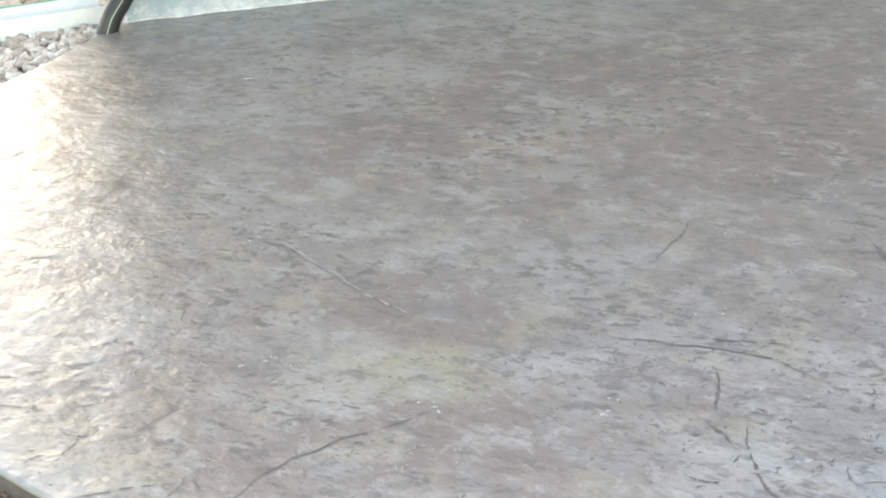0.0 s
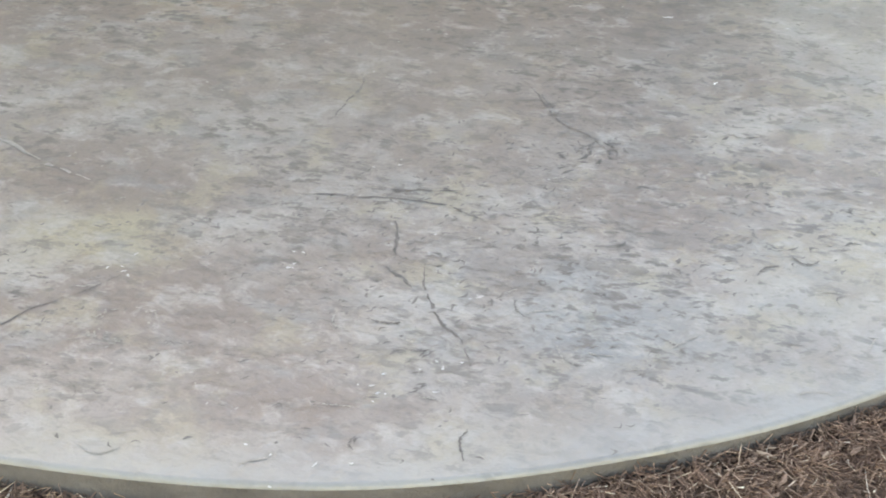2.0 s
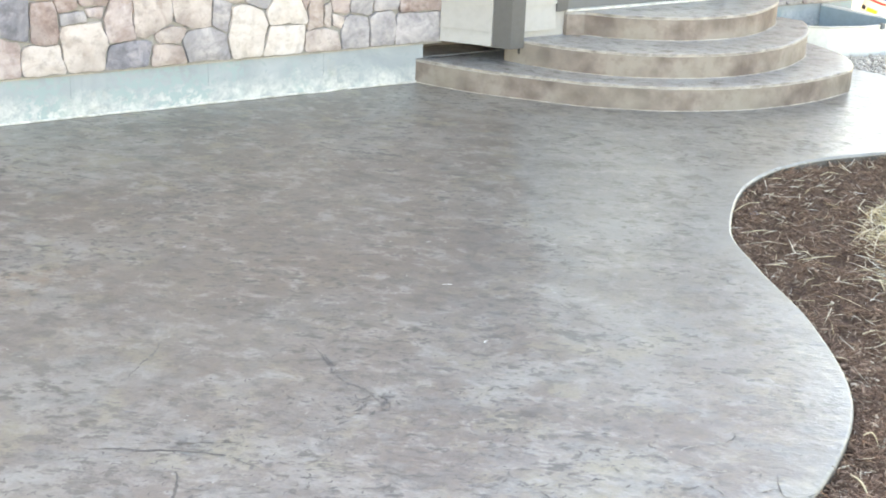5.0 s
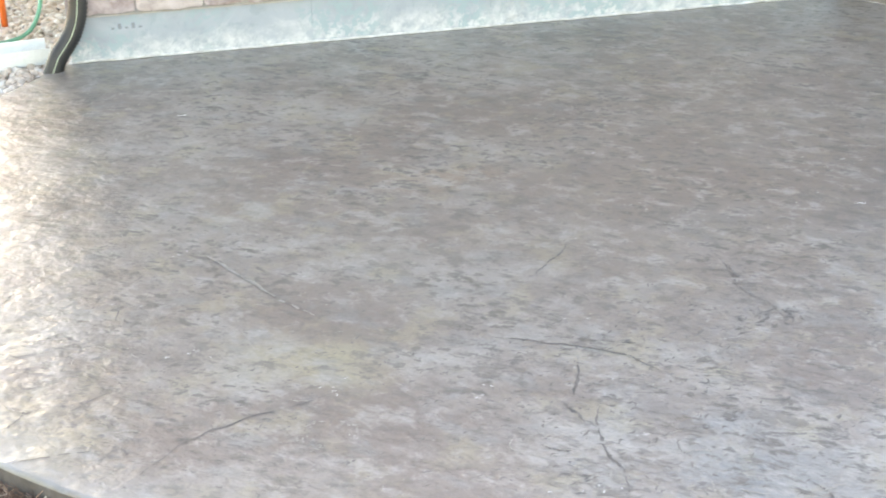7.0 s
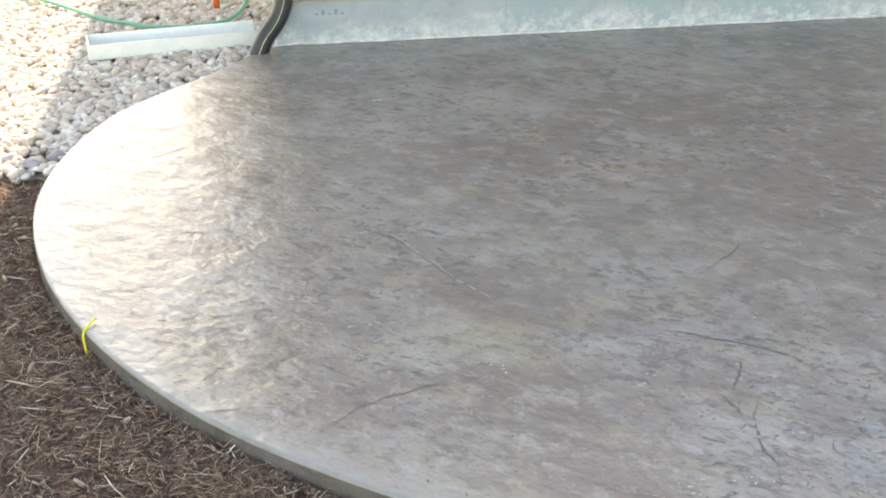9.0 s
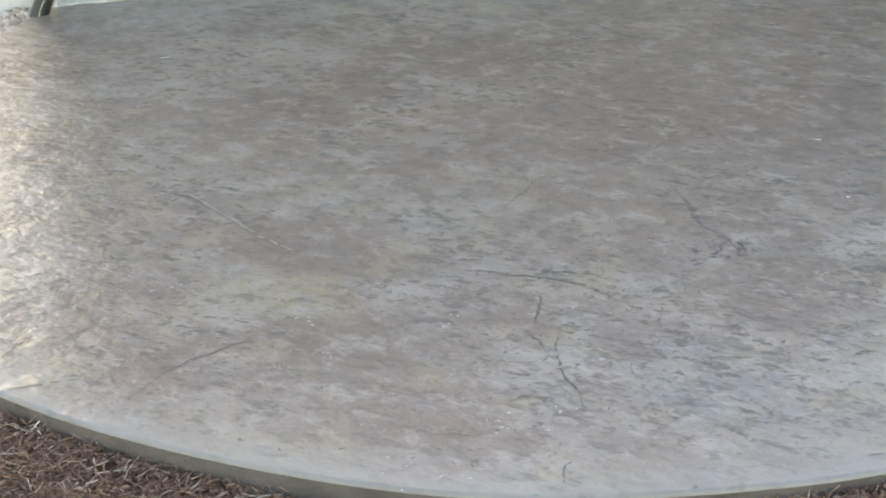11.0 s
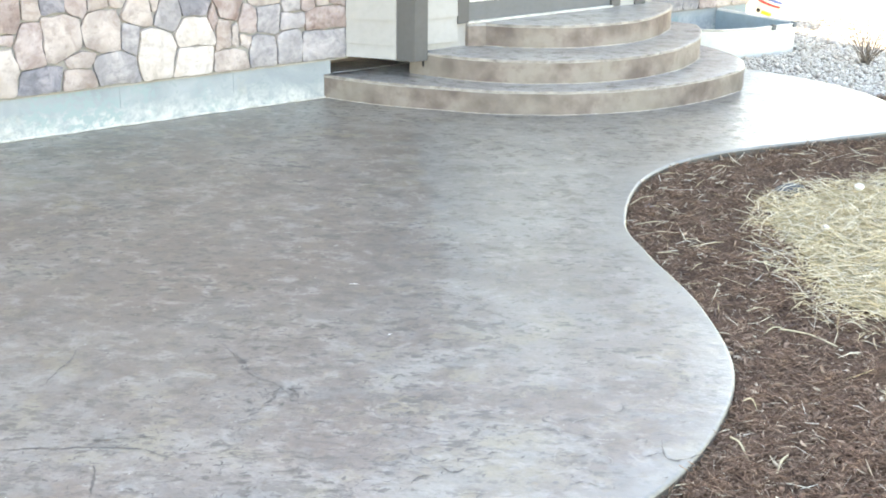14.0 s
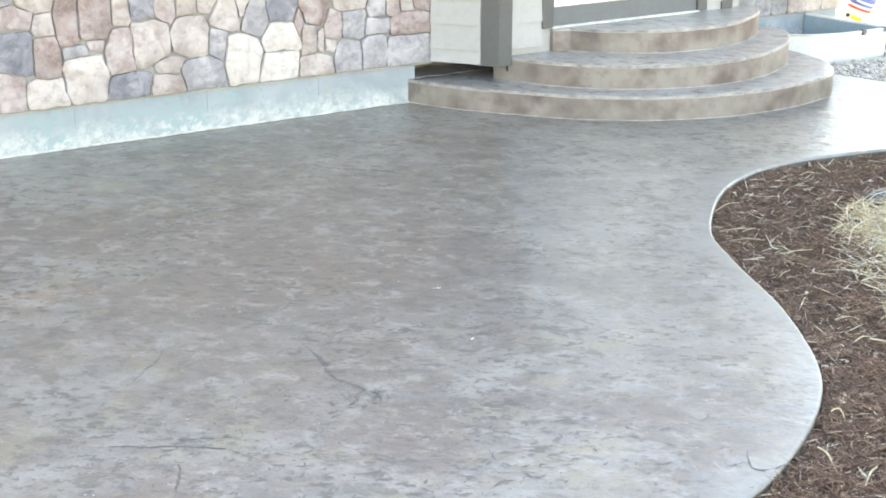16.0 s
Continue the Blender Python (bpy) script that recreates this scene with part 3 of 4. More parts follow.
def release_marks():
    """Short dark dashes of release powder left in the stamped ridges, thickest where the stamps overlap."""
    rs = np.random.RandomState(12)
    zones = [(-3.3, -4.28, 0.40, 0.18, 190), (-2.65, -4.2, 0.25, 0.2, 110), (-2.3, -4.85, 0.55, 0.3, 190), (-3.6, -4.9, 0.5, 0.28, 190), (-1.6, -4.1, 0.45, 0.45, 110), (-4.3, -4.2, 0.5, 0.3, 70), (-2.4, -2.9, 0.8, 0.6, 120), (-4.9, -3.9, 0.5, 0.7, 80), (-1.0, -2.4, 0.8, 0.6, 90), (1.2, -2.0, 0.6, 0.35, 40)]
    zones = [(*zone, 1.0) for zone in zones] + [(-2.72, -4.26, 0.12, 0.05, 17, 1.9), (-2.62, -4.2, 0.06, 0.07, 7, 2.2), (-2.86, -4.05, 0.03, 0.07, 6, 1.6), (-2.2, -4.75, 0.35, 0.2, 60, 1.6), (-3.3, -4.7, 0.3, 0.15, 50, 1.5), (-1.4, -3.6, 0.6, 0.3, 60, 1.5)]
    verts, faces = [], []
    for cx, cy, sx, sy, n, big in zones:
        for _ in range(n):
            x, y = rs.normal(cx, sx), rs.normal(cy, sy)
            l, w, a = rs.uniform(0.008, 0.032) * big, rs.uniform(0.003, 0.010) * big, rs.normal(0.1, 0.75)
            bow = rs.normal(0, 0.25) * l
            d, q = np.array((math.cos(a), math.sin(a))), np.array((-math.sin(a), math.cos(a)))
            k, z = len(verts), rs.uniform(0.0003, 0.0011)
            for t, ww, bb in ((-0.5, 0.2, 0), (-0.1, 1.0, 1), (0.2, 0.7, 0.8), (0.5, 0.1, 0)):
                p = np.array((x, y)) + d * l * t + q * bow * bb
                for side in (0.5, -0.5):
                    e = p + q * w * ww * side
                    verts.append((e[0], e[1], z))
            faces += [(k + 2 * j, k + 2 * j + 1, k + 2 * j + 3, k + 2 * j + 2) for j in range(3)]
    ok = inside(OUTLINE, np.array(verts)[:, :2])
    raw("release_marks", verts, [f for f in faces if all(ok[v] for v in f)], M_GROOVE, patio, label="short dark release marks in the stamped ridges")["kind"] = "stuff"


release_marks()

# ---- steps ----
STEP_H = 0.17


def arc(cx, cy, r, a0, a1, n):
    return [(cx + r * math.cos(radians(a0 + (a1 - a0) * k / n)), cy + r * math.sin(radians(a0 + (a1 - a0) * k / n))) for k in range(n + 1)]


def ragged(outline, amount, seed):
    return [(x + amount * noise.noise(Vector((x * 3, y * 3, seed))), y + amount * noise.noise(Vector((x * 3, y * 3, seed + 9)))) for x, y in outline]


LOW_RIM = [(p.x, p.y) for p in spline([(0.0, 0.01, 0), (0.105, -0.21, 0), (0.25, -0.46, 0), (0.44, -0.71, 0)], 7)][:-1] + arc(2.10, 0.41, 1.995, 215, 289, 50)
steps = tagged(empty("steps", 2.0, 0, 0), "three curved brown stamped concrete entry steps", "steps", kind="structure")
for k, (outline, label) in enumerate((
        (LOW_RIM + [(p.x, p.y) for p in spline([(2.80, -1.45, 0), (3.0, -1.27, 0), (3.13, -1.0, 0), (3.17, -0.5, 0), (3.12, 0.02, 0)], 6)], "lowest and widest curved step"),
        (arc(1.91, 0.08, 1.39, 195, 330, 50) + [(3.0, -0.3), (2.9, 0.02), (0.8, 0.02)], "middle curved step"),
        ([(0.985, -0.25), (1.0, -0.4)] + arc(2.04, 0.19, 1.12, 215, 322, 44) + [(2.86, -0.2), (1.2, -0.2)], "top curved landing below the door"))):
    tread, riser = slab(ragged(outline, 0.012, k * 5.0), STEP_H * k - (0.15 if not k else 0), STEP_H * (k + 1), 0.022)
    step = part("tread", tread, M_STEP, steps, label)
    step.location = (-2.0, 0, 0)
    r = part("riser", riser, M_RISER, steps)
    r.location = (-2.0, 0, 0)

back = part("tread", box(0.064, 0.03, 0.0, 1.2, 0.318, STEP_H - 0.002, 0.004), M_STEP, steps, "back of the lowest tread, under the entry wall")
back.location = (-2.0, 0, 0)

# pale nosing along the lip of each tread: the sky's glint put into its colour
for cx, cy, r, a0, a1, z in ((2.10, 0.41, 1.983, 197, 289, STEP_H), (1.91, 0.08, 1.383, 200, 330, 2 * STEP_H), (2.04, 0.19, 1.113, 215, 322, 3 * STEP_H)):
    pts = [Vector((x, y, z - 0.012 + 0.003 * noise.noise(Vector((x * 9, y * 9, 1))))) for x, y in ragged([(cx + (x - cx) * 0.9955, cy + (y - cy) * 0.9955) for x, y in LOW_RIM] if z == STEP_H else arc(cx, cy, r, a0, a1, 90), 0.012, round(z / STEP_H - 1) * 5.0)]
    ob = part("nosing", tube(pts, 0.0105, 8), M_NOSING, steps, "pale rounded lip of the tread, sky glint in its colour")
    ob.location = (-2.0, 0, 0)

# pale slurry line along the foot of each step
for cx, cy, r, a0, a1, z in ((2.10, 0.41, 1.992, 197, 288, 0.0), (1.91, 0.08, 1.392, 205, 329, STEP_H), (2.04, 0.19, 1.122, 215, 324, 2 * STEP_H)):
    pts = [Vector((x, y, z)) for x, y in ragged(arc(cx, cy, r, a0, a1, 70) if z else LOW_RIM, 0.012, 5.0 * round(z / STEP_H))]
    ob = part("slurry_line", tube(pts, 0.005, 6), M_SLURRY, steps, "pale slurry line at the foot of the riser")
    ob.location = (-2.0, 0, 0)

# ---- house ----
house = tagged(empty("house", 0, 0, 0), "house with stone veneer on a parged foundation and a sided entry", "house", kind="structure")
WALL_L, WALL_R = -5.06, 0.2
FRONT = -0.38
part("foundation", box(WALL_L, 0.0, -0.3, 0.06, 0.3, 0.272), M_FOUND, house, "blue-grey foundation wall with white salt stains")
part("mortar_wall", box(WALL_L, -0.012, 0.274, WALL_R, 0.3, 1.2), M_MORTAR, house, "grey mortar bed behind the stones")
part("upper_wall", box(WALL_L, 0.0, 1.2, WALL_R, 0.3, 3.0), M_WALLST, house)
part("side_wall", box(WALL_L, 0.3, -0.3, WALL_L + 0.3, 9.0, 3.0), M_WALLHI, house)
# out of view; added to bound the slab's glare and the shadow on the gravel
part("side_bump_out", box(-5.75, 2.4, -0.3, WALL_L, 6.0, 3.0), M_WALLHI, house)
part("right_foundation", box(2.85, 0.5, -0.5, 4.88, 0.8, 0.19), M_FOUND, house)
part("right_mortar_wall", box(2.85, 0.488, 0.192, 4.88, 0.8, 1.2), M_MORTAR, house)
part("right_upper_wall", box(2.85, 0.5, 1.2, 4.88, 0.8, 3.0), M_WALLHI, house)
part("right_side_wall", box(4.58, 0.8, -0.3, 4.88, 9.0, 3.0), M_WALLHI, house)
part("back_wall", box(WALL_L + 0.3, 8.7, -0.3, 4.58, 9.0, 3.0), M_WALLHI, house)


def roof():
    bm = bmesh.new()
    # out of view: west overhang and ridge height chosen for the shade they cast
    x0, x1, y0, y1, ze, zr = -6.0, 5.5, -0.9, 9.6, 3.02, 6.3
    ym = (y0 + y1) / 2
    v = [bm.verts.new(p) for p in ((x0, y0, ze), (x1, y0, ze), (x1, y1, ze), (x0, y1, ze), (x0 + 3.5, ym, zr), (x1 - 3.5, ym, zr))]
    for f in ((0, 1, 5, 4), (1, 2, 5), (2, 3, 4, 5), (3, 0, 4), (3, 2, 1, 0)):
        bm.faces.new([v[k] for k in f])
    return bm


part("roof", roof(), M_ROOF, house)
# also out of view; white to brighten what the slab reflects
part("soffit", box(-5.98, -0.88, 2.985, 5.48, 0.6, 3.015), M_WHITE, house, "white soffit added under the unseen eave")

# stone veneer
ROW_LOW = "p -283 40 8 12, w -261 37 12 10, w -235 45 14 17, d -208 37 14 9, t -182 35 11 7, c -180 48 7 6, g -157 38 15 11, i -128 46 13 18, i -102 38 14 11, c -74 36 13 8, g -50 40 11 12, g -28 41 10 12, g -2 39 16 11"
ROW_MID = "d -277 65 11 13, b -260 62 9 14, g -242 62 8 4, p -228 65 5 4, p -212 60 11 15, c -194 62 14 15, c -165 65 13 13, g -146 59 6 11, i -100 58 15 10, t -79 55 6 10, c -70 52 3 7, c -63 49 5 5, p -60 61 7 10, g -44 61 10 10, g -27 59 11 6"
ROW_TOP = "p -276 86 10 7, c -260 81 7 8, b -246 84 8 17, b -227 83 11 17, c -211 83 6 7, d -197 85 8 6, p -181 87 7 10, c -167 86 7 7, c -152 87 7 7, c -141 76 11 11, c -128 81 4 5, g -119 73 10 12, d -99 78 11 9, b -86 67 4 5, b -76 73 12 9, c -45 81 12 9, g -26 74 7 8, p -13 72 6 7, c -2 72 6 5, b -1 59 15 8, c -261 96 10 8, b 9 75 6 6"
ROW_WEST = "p -482 43 16 15, c -445 44 20 16, p -412 44 13 16, p -385 44 14 16, c -358 44 14 16, c -331 44 13 16, t -305 44 13 15"


def seeds():
    """Stones as kind, middle and half sizes: the laid rows, then random ones where no row is given."""
    out = []
    for row in (ROW_LOW, ROW_MID, ROW_TOP, ROW_WEST):
        for entry in row.split(", "):
            kind, *n = entry.split()
            x, z, w, h = (int(v) / 100 for v in n)
            out.append((x, z, kind, w, h))
    rng = random.Random(4)
    for _ in range(5000):
        x, z = rng.uniform(WALL_L - 0.1, WALL_R), rng.uniform(0.4, 1.25)
        r = rng.uniform(0.07, 0.13)
        if all(abs(x - e[0]) / (e[3] + r) + abs(z - e[1]) / (e[4] + r) > 1.25 for e in out) and (z > 0.9 or x < -2.9):
            out.append((x, z, rng.choice("ccwggbptd"), r, r * rng.uniform(0.7, 1.1)))
    return out


def cell(site, sites, x0, z0, x1, z1):
    """The patch of wall that one stone fills: the wall's rectangle cut against each neighbour, in proportion to their sizes."""
    poly = [(x0, z0), (x1, z0), (x1, z1), (x0, z1)]

    def reach(e, dx, dz):
        return 1 / math.hypot(dx / e[3], dz / e[4])

    for other in sites:
        dx, dz = other[0] - site[0], other[1] - site[1]
        d = math.hypot(dx, dz)
        if d < 1e-5 or d > 1.0:
            continue
        ra, rb = reach(site, dx / d, dz / d), reach(other, dx / d, dz / d)
        share = ra / (ra + rb)
        mx, mz = site[0] + dx * share, site[1] + dz * share
        # joints follow the stones' sides: level and plumb where the stones are long, aslant at their corners
        nx, nz = dx * (1 / site[3] + 1 / other[3]) ** 2, dz * (1 / site[4] + 1 / other[4]) ** 2
        turn = math.atan2(nz, nx)
        turn += 0.35 * (round(turn / (math.pi / 2)) * math.pi / 2 - turn)
        nx, nz = math.cos(turn), math.sin(turn)
        cut = []
        for k, p in enumerate(poly):
            q = poly[(k + 1) % len(poly)]
            sp, sq = (p[0] - mx) * nx + (p[1] - mz) * nz, (q[0] - mx) * nx + (q[1] - mz) * nz
            if sp <= 0:
                cut.append(p)
            if (sp < 0) != (sq < 0) and sp != sq:
                t = sp / (sp - sq)
                cut.append((p[0] + t * (q[0] - p[0]), p[1] + t * (q[1] - p[1])))
        poly = cut
        if len(poly) < 3:
            return []
    return poly


def stone_mesh(poly, gap, thick, seed):
    """A stone with a wavering outline, rounded edge and a slightly domed uneven face; faces -y."""
    cx, cz = sum(p[0] for p in poly) / len(poly), sum(p[1] for p in poly) / len(poly)
    size = max(max(abs(p[0] - cx), abs(p[1] - cz)) for p in poly)
    line = []
    for k, p in enumerate(poly):
        q = poly[(k + 1) % len(poly)]
        n = max(1, int(math.dist(p, q) / 0.024))
        o = poly[k - 1]
        for s in range(n):
            t = s / n
            x, z = p[0] + t * (q[0] - p[0]), p[1] + t * (q[1] - p[1])
            if s == 0:
                x, z = 0.84 * x + 0.08 * (o[0] + (p[0] - o[0]) * 0.7) + 0.08 * (p[0] + (q[0] - p[0]) * 0.3), 0.84 * z + 0.08 * (o[1] + (p[1] - o[1]) * 0.7) + 0.08 * (p[1] + (q[1] - p[1]) * 0.3)
            line.append((x, z))
    bm = bmesh.new()
    rings = []
    for shrink, y in ((gap, 0.0), (gap * 1.1, -thick * 0.7), (gap * 1.6, -thick * 0.93), (gap * 2.6, -thick)):
        ring = []
        for x, z in line:
            d = math.hypot(x - cx, z - cz) or 1
            j = 0.013 * noise.noise(Vector((x * 11, z * 11, seed))) + 0.007 * noise.noise(Vector((x * 31, z * 31, seed)))
            f = max(0.2, 1 - (shrink + j) / d)
            yy = y + (0.010 * noise.noise(Vector((x * 7, z * 7, seed + 3))) if y else 0)
            ring.append(bm.verts.new((cx + (x - cx) * f, yy, cz + (z - cz) * f)))
        rings.append(ring)
    n = len(line)
    for a, b in zip(rings, rings[1:]):
        for k in range(n):
            f = bm.faces.new((a[k], a[(k + 1) % n], b[(k + 1) % n], b[k]))
            f.smooth = True
    mid = bm.verts.new((cx, -thick - 0.006, cz))
    for k in range(n):
        f = bm.faces.new((rings[-1][k], rings[-1][(k + 1) % n], mid))
        f.smooth = True
    return bm


def veneer(sites, x0, z0, x1, z1, y):
    for k, s in enumerate(sites):
        poly = cell(s, sites, x0, z0, x1, z1)
        if len(poly) < 3 or max(p[0] for p in poly) - min(p[0] for p in poly) < 0.05:
            continue
        ob = part("stone", stone_mesh(poly, 0.004, 0.018 + 0.012 * ((k * 37) % 10) / 10, k * 1.7), STONES[s[2]], house)
        ob.location = (0, y, 0)


veneer(seeds(), WALL_L, 0.285, WALL_R - 0.01, 1.2, -0.012)
rng = random.Random(8)
right_sites = []
x = 2.95
while x < 4.88:
    for z in (0.5, 1.15):
        right_sites.append((x + rng.uniform(-0.05, 0.05), z + rng.uniform(-0.06, 0.06), rng.choice("pgwgctp"), 0.1, 0.33))
    x += rng.uniform(0.15, 0.24)
veneer(right_sites, 2.9, 0.20, 4.88, 1.2, 0.488)

# rusty flashing line between foundation and stones
part("flashing", box(WALL_L, -0.016, 0.270, WALL_R, -0.002, 0.279, 0.002), plain("stained_flashing", (0.37, 0.355, 0.335), 0.7, 0, 0.3, 5), house)
for x in (-2.45, -1.55, -0.72, -3.6):
    part("form_seam", box(x, -0.002, 0.12, x + 0.003, 0.0, 0.265), M_SEAM, house, "thin vertical seam in the foundation")
part("wall_caulk", tube([Vector((x, -0.004 + 0.006 * noise.noise(Vector((x * 4, 0, 0))), 0.004 + 0.006 * noise.noise(Vector((x * 6, 3, 0))))) for x in np.arange(WALL_L, 0.1, 0.05)], 0.009, 6), M_CAULK, house, "white salt and caulk line at the foot of the wall")
for k in range(5):
    part("pencil_stroke", box(-4.81 + 0.04 * k, -0.002, 0.185, -4.79 + 0.04 * k, 0.0, 0.196 + 0.022 * (k % 2)), M_FAINT, house, "faint pencil mark on the foundation")


# ---- sided entry ----
def board(a, b, z0, z1, material, thick=0.014, lap=0.016, name="siding_board", parent=None):
    """One lap board between plan points a and b, its foot tilted out over the board below."""
    ax, ay = a
    bx, by = b
    d = Vector((bx - ax, by - ay, 0)).normalized()
    n = Vector((d.y, -d.x, 0))
    bm = bmesh.new()
    prof = ((0.0, z0), (thick + lap, z0), (thick, z1), (0.0, z1))
    ring = [[bm.verts.new(Vector((x, y, z)) + n * o) for o, z in prof] for x, y in (a, b)]
    for k in range(4):
        bm.faces.new((ring[0][k], ring[0][(k + 1) % 4], ring[1][(k + 1) % 4], ring[1][k]))
    bm.faces.new(ring[0][::-1])
    bm.faces.new(ring[1])
    return part(name, bm, material, parent or house)


CORNER = (0.49, FRONT - 0.03)
SIDE_FOOT = (0.185, -0.035)
ZB = 0.295


def prism(outline, z0, z1):
    bm = bmesh.new()
    lo = [bm.verts.new((x, y, z0)) for x, y in outline]
    hi = [bm.verts.new((x, y, z1)) for x, y in outline]
    n = len(outline)
    for k in range(n):
        bm.faces.new((lo[k], lo[(k + 1) % n], hi[(k + 1) % n], hi[k]))
    bm.faces.new(lo[::-1])
    bm.faces.new(hi)
    bmesh.ops.recalc_face_normals(bm, faces=bm.faces[:])
    return bm


part("entry_wall", prism([(0.21, 0.0), (0.51, FRONT + 0.012), (2.84, FRONT + 0.012), (2.84, 0.7), (0.21, 0.7)], ZB + 0.005, 3.0), M_SIDING, house)
part("under_floor", prism([(0.062, 0.32), (2.6, 0.32), (2.6, 0.6), (0.062, 0.6)], 0.0, ZB), M_RISER, house, "shaded footing under the entry wall")
dx, dy = CORNER[0] - SIDE_FOOT[0], CORNER[1] - SIDE_FOOT[1]
for k in range(5):
    z0 = ZB + max(0.0, 0.098 + 0.18 * (k - 1))
    z1 = ZB + 0.098 + 0.18 * k
    board(SIDE_FOOT, (SIDE_FOOT[0] + dx * 0.78, SIDE_FOOT[1] + dy * 0.78), z0, z1, M_SIDING)
    if k:
        board((0.6, FRONT), (0.90, FRONT), z0, z1, M_SIDING)
        board((2.45, FRONT), (2.66, FRONT), z0, z1, M_SIDING)
part("corner_board", prism([(SIDE_FOOT[0] + dx * 0.66, SIDE_FOOT[1] + dy * 0.66), (CORNER[0] + 0.012, CORNER[1] - 0.03), (CORNER[0] + 0.03, CORNER[1] + 0.03), (SIDE_FOOT[0] + dx * 0.7 + 0.03, SIDE_FOOT[1] + dy * 0.7 + 0.04)], ZB - 0.012, 3.0), M_TRIM, house, "dark grey corner board")
part("corner_board", box(CORNER[0] + 0.012, FRONT - 0.06, ZB - 0.012, CORNER[0] + 0.125, FRONT + 0.01, 3.0, 0.003), M_TRIM, house, "dark grey corner board")
part("corner_board", box(2.62, FRONT - 0.035, 0.42, 2.73, FRONT + 0.01, 3.0, 0.003), M_TRIM, house, "dark grey corner board")
ob = part("torn_membrane", box(0.60, FRONT - 0.03, 0.228, 0.672, FRONT + 0.05, 0.286, 0.016), M_BLACK, house, "black membrane end under the corner board")

door = tagged(empty("door_1", 1.7, FRONT, 0.51), "white entry door with grey casing and grey kick board", "door", kind="structure")


def door_part(name, x0, y0, z0, x1, y1, z1, mat, label="", bev=0.004):
    ob = part(name, box(x0 - 1.7, y0 - FRONT, z0 - 0.51, x1 - 1.7, y1 - FRONT, z1 - 0.51, bev), mat, door, label)
    return ob


door_part("casing", 0.90, FRONT - 0.03, 0.515, 1.0, FRONT + 0.02, 2.75, M_TRIM)
door_part("casing", 2.38, FRONT - 0.03, 0.515, 2.47, FRONT + 0.02, 2.75, M_TRIM)
door_part("kick_board", 1.003, FRONT - 0.01, 0.52, 2.377, FRONT + 0.01, 0.665, M_KICK, "grey kick board under the door")
door_part("sill", 0.99, FRONT - 0.035, 0.508, 2.39, FRONT + 0.0, 0.524, M_CAULK, "white caulked sill line")
door_part("door_leaf", 1.003, FRONT - 0.005, 0.668, 2.377, FRONT + 0.012, 2.65, M_WHITE, "white door leaf")
door_part("drip_edge", 1.003, FRONT - 0.02, 0.663, 2.377, FRONT - 0.004, 0.675, M_WHITE)


# ---- window well ----
def window_well():
    well = tagged(empty("window_well", 4.1, 0.1, 0), "white metal window well beside the gravel", "window well", kind="structure")
    line = [(3.32, 0.49), (3.32, 0.15), (3.48, -0.13), (3.74, -0.32), (4.05, -0.41), (4.48, -0.42), (4.6, -0.36), (4.5, 0.49)]
    pts = [Vector((x - 4.1, y - 0.1, 0)) for x, y in line]
    bm = bmesh.new()
    rings = []
    for z, off in ((-0.5, 0.0), (0.165, 0.0), (0.185, -0.012), (0.185, 0.02), (0.17, 0.03), (-0.5, 0.03)):
        ring = []
        for k, p in enumerate(pts):
            d = (pts[min(k + 1, len(pts) - 1)] - pts[max(k - 1, 0)]).normalized()
            ring.append(bm.verts.new(p + Vector((-d.y, d.x, 0)) * off + Vector((0, 0, z))))
        rings.append(ring)
    # inner face split off so that the well's blue shade can be its colour
    lining = bmesh.new()
    inner = [[lining.verts.new(v.co) for v in ring] for ring in rings[4:]]
    for a, b in zip(rings[:5], rings[1:5]):
        for k in range(len(pts) - 1):
            bm.faces.new((a[k], a[k + 1], b[k + 1], b[k]))
    for k in range(len(pts) - 1):
        lining.faces.new((inner[0][k], inner[0][k + 1], inner[1][k + 1], inner[1][k]))
    bmesh.ops.delete(bm, geom=rings[5], context="VERTS")
    part("shell", bm, M_WELL, well)
    part("lining", lining, M_LINING, well, "inner face of the well, blue-grey shade in its colour")
    part("liner", prism([(-0.58, 0.36), (0.44, 0.36), (0.54, -0.28), (0.1, -0.34), (-0.42, -0.1)], -0.5, -0.42), M_GRIT, well, "gravel floor of the well")
    for x, y in ((4.25, -0.425), (4.52, -0.415)):
        part("clip", box(x - 4.1 - 0.018, y - 0.1 - 0.012, 0.15, x - 4.1 + 0.018, y - 0.1 + 0.03, 0.197, 0.003), M_INK, well, "small dark cover clip")


window_well()


